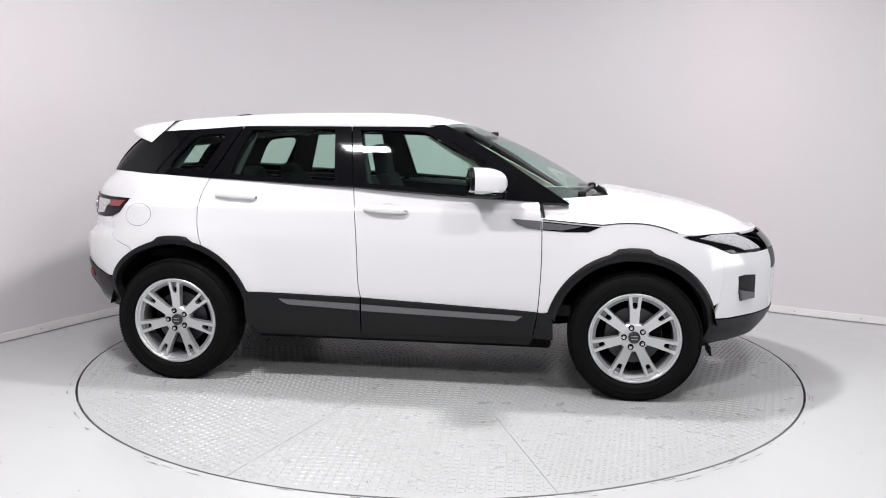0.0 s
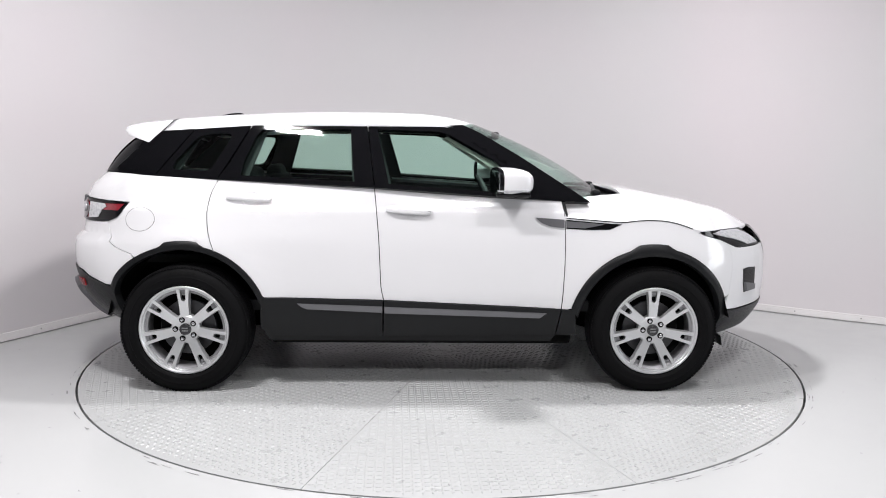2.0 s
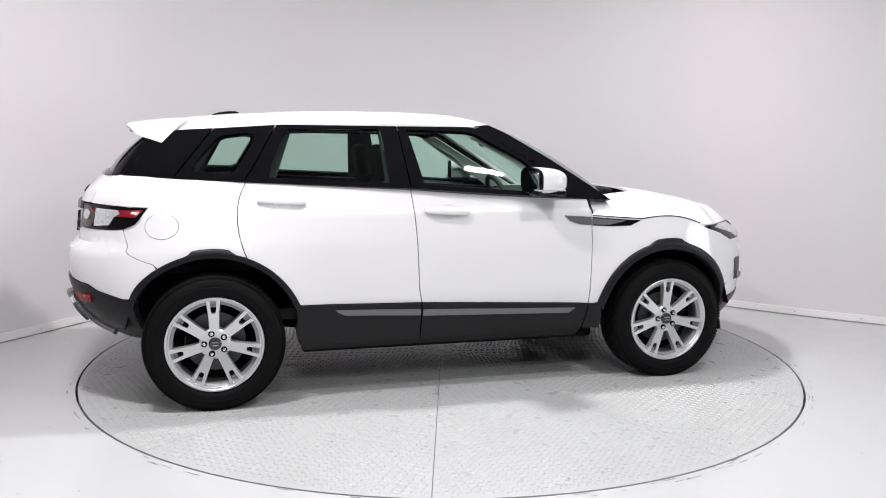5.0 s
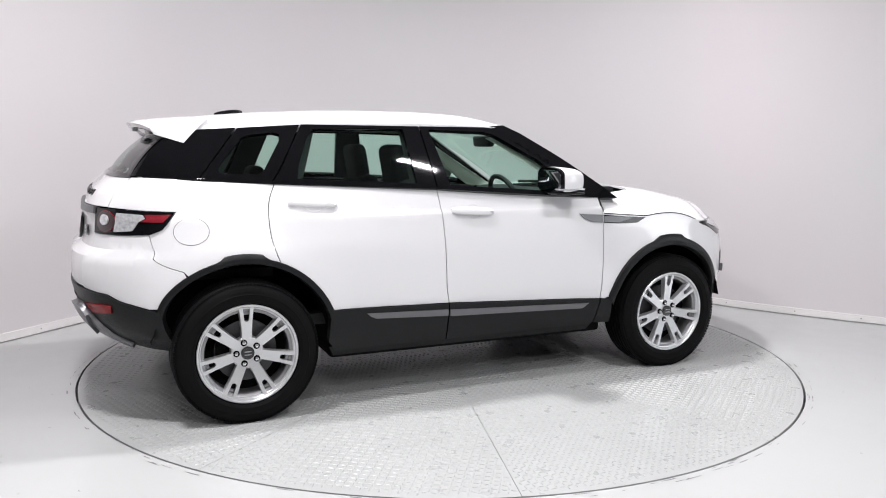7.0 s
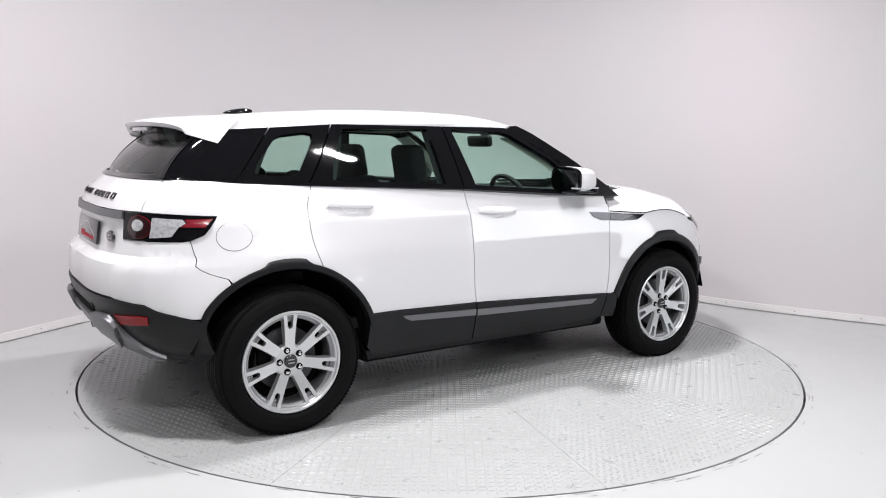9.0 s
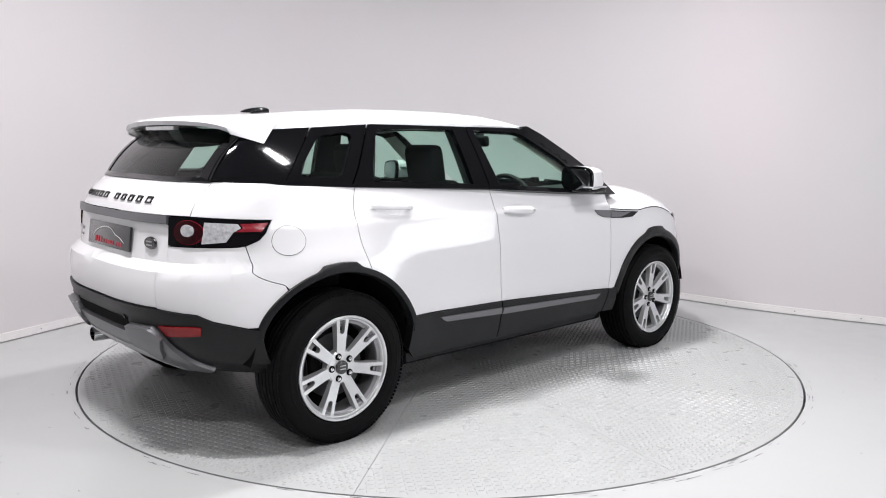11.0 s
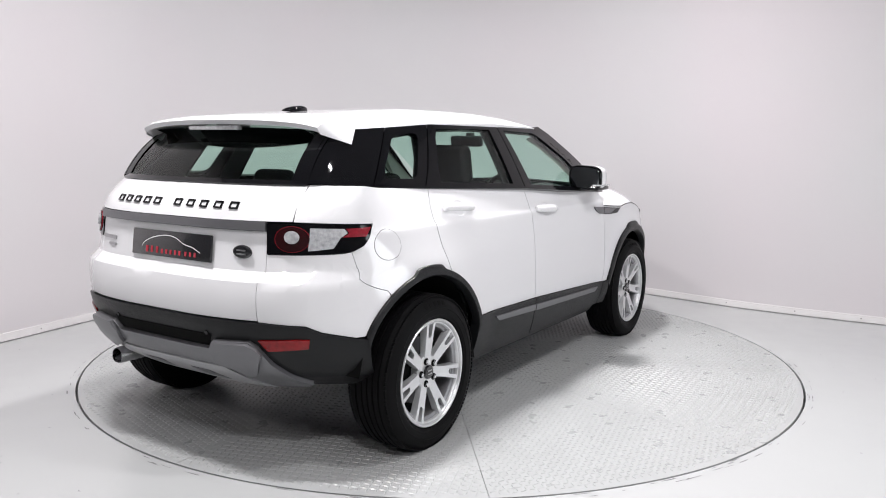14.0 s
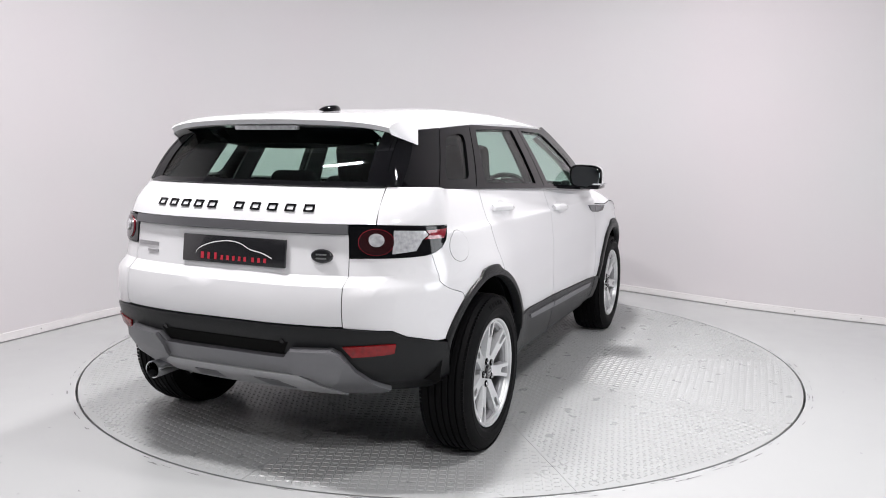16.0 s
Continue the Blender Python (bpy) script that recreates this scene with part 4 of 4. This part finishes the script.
# ---- underbody, wheel wells ----
def underbody():
    bm = bmesh.new()
    box(bm, pose(-0.13, YC, 0.30), 1.75, 1.56, 0.10, 0.02)
    part("floor_pan", bm, LINER, car)
    bm = bmesh.new()
    box(bm, pose(1.50, YC, 0.42), 0.62, 1.02, 0.30, 0.04)
    box(bm, pose(1.0, YC, 0.5), 0.7, 1.0, 0.3, 0.02)
    part("engine_tray", bm, LINER, car)
    bm = bmesh.new()
    box(bm, pose(-1.48, YC, 0.48), 1.05, 1.02, 0.26, 0.04)
    part("boot_tray", bm, LINER, car)
    for cx in (XR, XF):
        for s in (-1, 1):
            bm = bmesh.new()
            rows = []
            for i in range(25):
                a = radians(-3 + 186 * i / 24)
                foot = 0.33 if (cx == XR) == (math.cos(a) > 0) else 0.43
                rows.append([(cx + 0.452 * math.cos(a), YC + s * w, max(foot, ZHUB + 0.462 * math.sin(a))) for w in (0.85, 0.52)])
            vs = [[bm.verts.new(p) for p in r] for r in rows]
            for p, q in zip(vs, vs[1:]):
                bm.faces.new((p[0], q[0], q[1], p[1]))
            bm.faces.new([r[1] for r in vs])
            part("wheel_well", bm, LINER, car)
    for s in (-1, 1):
        bm = bmesh.new()
        box(bm, pose(XF + 0.425, YC + s * 0.74, 0.285, 0, -10, 0), 0.012, 0.14, 0.06, 0.005)
        part("mud_deflector", bm, PLASTIC, car)
    bm = bmesh.new()
    lathe(bm, [(0.036, -0.09), (0.039, -0.092), (0.041, -0.088), (0.041, 0.06), (0.037, 0.06), (0.036, -0.09)], 28, Matrix.Translation((-2.035, YC + 0.515, 0.362)) @ Matrix.Rotation(radians(-90), 4, "Z") @ Matrix.Rotation(radians(0), 4, "X"))
    part("exhaust_tip", bm, CHROME, car, "polished exhaust tailpipe")
    # flat black disc across the bore, in place of its shaded inside
    bm = bmesh.new()
    lathe(bm, [(0.0, 0.0), (0.041, 0.0)], 20, Matrix.Translation((-2.035, YC + 0.515, 0.362)) @ Matrix.Rotation(radians(-90), 4, "Z"))
    part("exhaust_bore_shade", bm, LINER, car)
    bm = bmesh.new()
    box(bm, pose(-1.9, YC + 0.3, 0.40), 0.22, 0.6, 0.16, 0.05)
    part("silencer", bm, LINER, car)


underbody()


# ---- cabin ----
def seat(x, w, name, rear=False):
    ob = new(name)
    ob.parent = car
    y = YC + w
    bm = bmesh.new()
    box(bm, pose(x + 0.05, y, 0.62, 0, -4, 0), 0.52, 0.50, 0.16, 0.05, 3)
    part("seat_cushion", bm, FABRIC, ob)
    bm = bmesh.new()
    box(bm, pose(x - 0.24, y, 0.93, 0, -17 if not rear else -20, 0), 0.13, 0.50, 0.56, 0.055, 3)
    part("backrest", bm, FABRIC, ob)
    bm = bmesh.new()
    box(bm, pose(x - 0.335, y, 1.20 if rear else 1.285, 0, -10, 0), 0.10, 0.28, 0.12 if rear else 0.24, 0.045, 3)
    part("headrest", bm, FABRIC, ob)
    for k in (-0.06, 0.06):
        bm = bmesh.new()
        lathe(bm, [(0.006, -0.07), (0.006, 0.07)], 8, Matrix.Translation((x - 0.33, y + k, 1.17)) @ Matrix.Rotation(radians(90), 4, "X"))
        part("headrest_post", bm, CHROME, ob)


def interior():
    for s in (-1, 1):
        seat(-0.15, s * 0.37, "front_seat")
        seat(-0.84, s * 0.37, "rear_seat", True)
        panel("door_card", [(-1.62, 1.19), (-1.25, 1.185), (-0.40, 1.15), (0.60, 1.09), (0.66, 0.5), (-0.95, 0.5), (-1.1, 0.7), (-1.3, 0.84), (-1.62, 0.84)], hull, TRIMDARK, car, side=s, off=-0.075, depth=0.01)
        bm = bmesh.new()
        grid(bm, 12, 1, lambda i, j: cabin(-1.6 + 2.22 * i, belt(-1.6 + 2.22 * i) - 0.012, -0.02 - 0.07 * j, s))
        part("door_ledge", bm, TRIMDARK, car)
        # inner pillars
        for poly in ([(-0.53, 1.18), (-0.30, 1.17), (-0.385, 1.50), (-0.55, 1.50)], [(-1.30, 1.20), (-1.14, 1.20), (-1.04, 1.49), (-1.20, 1.48)], [(-1.90, 1.235), (-1.56, 1.22), (-1.42, 1.47), (-1.64, 1.455)]):
            panel("inner_pillar", poly, cabin, TRIMDARK, car, side=s, off=-0.045, depth=0.01)
        panel("inner_front_pillar", [(0.55, 1.12), (0.80, 1.095), (0.10, 1.49), (0.0, 1.475), (0.27, 1.34)], cabin, HEADLINER, car, side=s, off=-0.055, depth=0.01)
    bm = bmesh.new()
    box(bm, pose(-0.3, YC, 0.47), 2.3, 1.5, 0.06)
    part("cabin_floor", bm, TRIMDARK, car)
    bm = bmesh.new()
    box(bm, pose(-1.62, YC, 0.72), 0.7, 1.2, 0.05)
    part("boot_floor", bm, TRIMDARK, car)
    bm = bmesh.new()
    box(bm, pose(-1.50, YC, 1.13), 0.62, 1.22, 0.02, 0.006)
    part("parcel_shelf", bm, TRIMDARK, car)
    bm = bmesh.new()

    def dash(i, j):
        v = 2 * j - 1
        seq = [(0.55, 0.72), (0.52, 0.95), (0.56, 1.06), (0.66, 1.095), (0.82, 1.10), (1.0 - 0.18 * v * v, 1.09)]
        x, z = seq[round(i * 5)]
        return Vector((x, YC + 0.72 * v, z + (0.035 * math.exp(-((v + 0.5) / 0.22) ** 2) if 1 < i * 5 < 4.5 else 0)))
    grid(bm, 5, 24, dash)
    part("dashboard", bm, TRIMDARK, car)
    # steering wheel on the right-hand side
    m = Matrix.Translation((0.29, YC - 0.37, 1.04)) @ Matrix.Rotation(radians(-24), 4, "Y") @ Matrix.Rotation(radians(90), 4, "Z")
    bm = bmesh.new()
    prof = [(0.185 + 0.016 * math.cos(radians(a)), 0.016 * math.sin(radians(a))) for a in range(0, 360, 45)]
    lathe(bm, prof, 40, m, closed=True)
    sw = part("steering_wheel", bm, TRIMDARK, car)
    bm = bmesh.new()
    box(bm, m @ pose(0, 0, 0), 0.34, 0.02, 0.05, 0.006)
    box(bm, m @ pose(0, 0, -0.09), 0.05, 0.02, 0.16, 0.006)
    box(bm, m @ pose(0, 0, 0), 0.14, 0.05, 0.12, 0.02)
    part("steering_hub", bm, TRIMDARK, sw)
    bm = bmesh.new()
    box(bm, pose(0.30, YC, 1.43, 0, -10, 0), 0.045, 0.25, 0.075, 0.018, 3)
    rv = part("rear_view_mirror", bm, PLASTIC, car)
    bm = bmesh.new()
    box(bm, pose(0.345, YC, 1.465), 0.05, 0.05, 0.05, 0.01)
    part("mirror_mount", bm, PLASTIC, rv)


interior()


# ---- outer fittings ----
def fittings():
    for s in (-1, 1):
        # door mirror
        def ring(x, k, yo=0.0):
            out = []
            for a in range(0, 360, 12):
                ca, sa = math.cos(radians(a)), math.sin(radians(a))
                yy, zz = math.copysign(abs(ca) ** 0.55, ca), math.copysign(abs(sa) ** 0.55, sa)
                out.append(Vector((x + 0.02 * yy, YC + s * (0.898 + yo + 0.100 * k * yy), 1.206 + 0.074 * (k if k < 0.9 else k) * zz + 0.006 * yy * -1)))
            return out

        def loft(rings, mat, name, parent, label="", close=True):
            bm = bmesh.new()
            vs = [[bm.verts.new(p) for p in rg] for rg in rings]
            n = len(vs[0])
            for p, q in zip(vs, vs[1:]):
                for k in range(n):
                    bm.faces.new((p[k], p[(k + 1) % n], q[(k + 1) % n], q[k]))
            if close:
                bm.faces.new(vs[-1])
            bm.faces.new(list(reversed(vs[0])))
            bmesh.ops.recalc_face_normals(bm, faces=bm.faces[:])
            return part(name, bm, mat, parent, label, angle=50)
        mir = loft([ring(0.294, 0.99), ring(0.305, 1.02), ring(0.34, 1.03), ring(0.38, 1.0, -0.004), ring(0.415, 0.93, -0.008), ring(0.445, 0.80, -0.012), ring(0.462, 0.62, -0.016), ring(0.469, 0.36, -0.02)], WHITE, "door_mirror", DOORS[s], "white door mirror housing")
        loft([ring(0.279, 0.92), ring(0.276, 0.98), ring(0.281, 1.02), ring(0.295, 1.035), ring(0.299, 1.0)], GLOSSBLACK, "mirror_surround", mir)
        loft([ring(0.2735, 0.88), ring(0.2785, 0.91), ring(0.282, 0.91)], MIRROR, "mirror_glass", mir, "mirror glass")
        bm = bmesh.new()
        box(bm, pose(0.372, YC + s * 0.893, 1.138), 0.19, 0.19, 0.028, 0.012, 3)
        part("mirror_foot", bm, GLOSSBLACK, mir)
        bm = bmesh.new()
        box(bm, pose(0.42, YC + s * 0.82, 1.130, s * 8, 0, 0), 0.10, 0.10, 0.03, 0.008)
        part("mirror_arm", bm, GLOSSBLACK, mir)
        bm = bmesh.new()
        box(bm, pose(0.37, YC + s * 0.935, 1.157), 0.172, 0.13, 0.010, 0.004)
        part("turn_lamp", bm, CLEARLENS, mir, "clear turn lamp strip")
        # wipers
        bm = bmesh.new()
        a, b = (Vector((0.90, YC - 0.58, 1.128)), Vector((0.985, YC - 0.06, 1.148))) if s < 0 else (Vector((0.985, YC + 0.06, 1.148)), Vector((0.92, YC + 0.60, 1.125)))
        mm = Matrix.Translation((a + b) / 2) @ (b - a).to_track_quat("X", "Z").to_matrix().to_4x4()
        box(bm, mm, (b - a).length, 0.018, 0.02, 0.004)
        wp = part("wiper", bm, PLASTIC, car, "black wiper arm")
        bm = bmesh.new()
        box(bm, Matrix.Translation(a + Vector((0, -0.02, 0.0))), 0.05, 0.06, 0.04, 0.012)
        part("wiper_pivot", bm, PLASTIC, wp)
    # aerial
    bm = bmesh.new()
    z0 = roof_point(-1.39, 0).z
    grid(bm, 10, 12, lambda i, j: Vector((-1.47 + 0.16 * i, YC + 0.034 * math.cos(math.pi * j) * math.sin(math.pi * (0.12 + 0.76 * i)), z0 - 0.012 + 0.032 * math.sin(math.pi * j) ** 0.6 * math.sin(math.pi * min(1, (0.06 + 0.9 * (1 - i)) ** 0.55)) ** 0.5 + 0.012)))
    part("roof_aerial", bm, GLOSSBLACK, car, "black fin roof aerial")
    # name letters as plain bars
    r = rear_u
    for base, st in ((0.412, -0.0755), (-0.035, -0.0865)):
        for k in range(5):
            y = base + st * k
            o, n = 0.023, 0.0165
            ring = [[(r(y + a), 1.1475 + h), (r(y + a), 1.1475 - h), (r(y - a), 1.1475 - h), (r(y - a), 1.1475 + h)] for a, h in ((o, 0.0135), (n, 0.0080))]
            panel("letter_bar", ring[0], hull, GLOSSBLACK, car, off=0.006, depth=0.006, step=0.2, holes=[ring[1]])
    for y in (-0.30, 0.30):
        cu = r(y) if abs(y) < 0.75 else (u_at_w(0.80) if y < 0 else 2 * UREAR - u_at_w(0.80))
        panel("parking_sensor", [(cu + 0.010 * math.cos(radians(a)), 0.622 + 0.010 * math.sin(radians(a))) for a in range(0, 360, 30)], hull, GLOSSBLACK, car, off=0.0145, depth=0.004, step=0.2)
    # plate
    bm = bmesh.new()
    x0 = hull(UREAR, 0.97).x
    q = pose(x0 - 0.007, YC - 0.034, 0.965, 0, 7, 0)
    box(bm, q, 0.012, 0.525, 0.115, 0.003)
    pl = part("number_plate", bm, PLATE, car, "black dealer show plate with red bars")
    for k, (y, hh) in enumerate(((0.155, 0.028), (0.122, 0.028), (0.086, 0.028), (0.052, 0.019), (0.022, 0.019), (-0.008, 0.019), (-0.038, 0.019), (-0.066, 0.019), (-0.106, 0.019), (-0.136, 0.019), (-0.166, 0.019))):
        bm = bmesh.new()
        box(bm, q @ pose(-0.007, y, -0.043 + hh / 2), 0.002, 0.012 if k else 0.015, hh)
        part("plate_bar", bm, RED, pl)
    cv = [(-0.19, -0.035), (-0.185, -0.01), (-0.15, 0.012), (-0.09, 0.03), (-0.02, 0.038), (0.04, 0.03), (0.09, 0.008), (0.15, -0.003), (0.20, -0.022)]
    bm = bmesh.new()
    pts = spline([(a, b, 0) for a, b in cv], 4)
    vs = []
    for i, p in enumerate(pts):
        wd = 0.0022
        vs.append([bm.verts.new(q @ Vector((-0.008, -p[0], p[1] + d))) for d in (wd, -wd)])
    for a, b in zip(vs, vs[1:]):
        bm.faces.new((a[0], a[1], b[1], b[0]))
    part("plate_swoosh", bm, OFFWHITE, pl)
    # round badge, small script bars
    bm = bmesh.new()
    m = Matrix.Translation(hull(rear_u(-0.450), 0.963, 0.004)) @ Matrix.Rotation(radians(-82), 4, "Z")
    lathe(bm, [(0.0, -0.012), (0.038, -0.010), (0.042, -0.006), (0.043, 0.0)], 32, m @ Matrix.Diagonal((1.12, 1, 0.66, 1)))
    bd = part("badge", bm, PLATE, car, "dark oval badge")
    for dz in (0.007, -0.009):
        bm = bmesh.new()
        box(bm, m @ pose(0, -0.012, dz), 0.045, 0.002, 0.006)
        part("badge_mark", bm, STEEL, bd)
    panel("script_bar", [(r(0.54), 0.955), (r(0.54), 0.972), (r(0.395), 0.972), (r(0.395), 0.955)], hull, STEEL, car, off=0.005, depth=0.004, step=0.1)
    panel("script_bar", [(r(0.465), 0.928), (r(0.465), 0.938), (r(0.392), 0.938), (r(0.392), 0.928)], hull, STEEL, car, off=0.005, depth=0.004, step=0.1)


fittings()


def scuffs():
    """Chips along the table's rim and specks on the paint, one flat flake each."""
    rnd = random.Random(4)
    co, fa = [], []

    def flake(x, y, lx, ly, turn, z=0.0012):
        b0, n = len(co), 6
        for k in range(n):
            a = 2 * math.pi * k / n
            px, py = lx * math.cos(a) * rnd.uniform(0.6, 1.1), ly * math.sin(a) * rnd.uniform(0.6, 1.1)
            co.append((x + px * math.cos(turn) - py * math.sin(turn), y + px * math.sin(turn) + py * math.cos(turn), z))
        fa.append(tuple(range(b0, b0 + n)))
    for a0, a1, n in ((150, 205, 34), (-62, 8, 28), (205, 298, 26)):
        for _ in range(n):
            a = radians(rnd.uniform(a0, a1))
            r = RTABLE + rnd.choice((0.028, 0.050, 0.055)) + rnd.uniform(-0.006, 0.006)
            flake(r * math.cos(a), r * math.sin(a), rnd.uniform(0.012, 0.06), rnd.uniform(0.0015, 0.004), a + math.pi / 2)
    for _ in range(60):
        a, r = rnd.uniform(math.pi, 2 * math.pi), rnd.uniform(2.4, 3.6)
        flake(r * math.cos(a), r * math.sin(a), rnd.uniform(0.003, 0.010), rnd.uniform(0.002, 0.004), rnd.uniform(0, 3))
    me = bpy.data.meshes.new("floor_scuffs")
    me.from_pydata(co, [], fa)
    me.materials.append(SCUFF)
    tagged(new("floor_scuffs", me), "dark paint chips and specks on the floor", "scuffs", kind="stuff")
    co, fa = [], []
    for _ in range(50):
        a, r = rnd.uniform(0, 2 * math.pi), rnd.uniform(1.0, 2.2)
        flake(r * math.cos(a), r * math.sin(a), rnd.uniform(0.003, 0.012), rnd.uniform(0.002, 0.004), rnd.uniform(0, 3), 0.0032)
    me = bpy.data.meshes.new("plate_specks")
    me.from_pydata(co, [], fa)
    me.materials.append(SCUFF)
    ob = new("plate_specks", me)
    ob.parent = table
    tagged(ob, kind="stuff")


scuffs()


def screws():
    pts = [Vector(p) for p in WALLRUN]
    for k in (14, 18, 78, 86, 94):
        p, dr = pts[k], (pts[k + 1] - pts[k]).normalized()
        nn = Vector((dr.y, -dr.x, 0))
        bm = bmesh.new()
        q = Matrix.Translation(p + nn * 0.0135 + Vector((0, 0, 0.036))) @ dr.to_track_quat("X", "Z").to_matrix().to_4x4()
        lathe(bm, [(0.0, -0.002), (0.004, -0.0015), (0.005, 0.001)], 10, q)
        ob = link("screw", bm, SCUFF)
        tagged(ob, "small dark screw head in the skirting board", "screw", "skirting screws")


screws()


def motions():
    for ob in (table, car):
        walk(ob, [(t, pose(0, 0, 0, 0, 0, a)) for t, a in TURN])


motions()
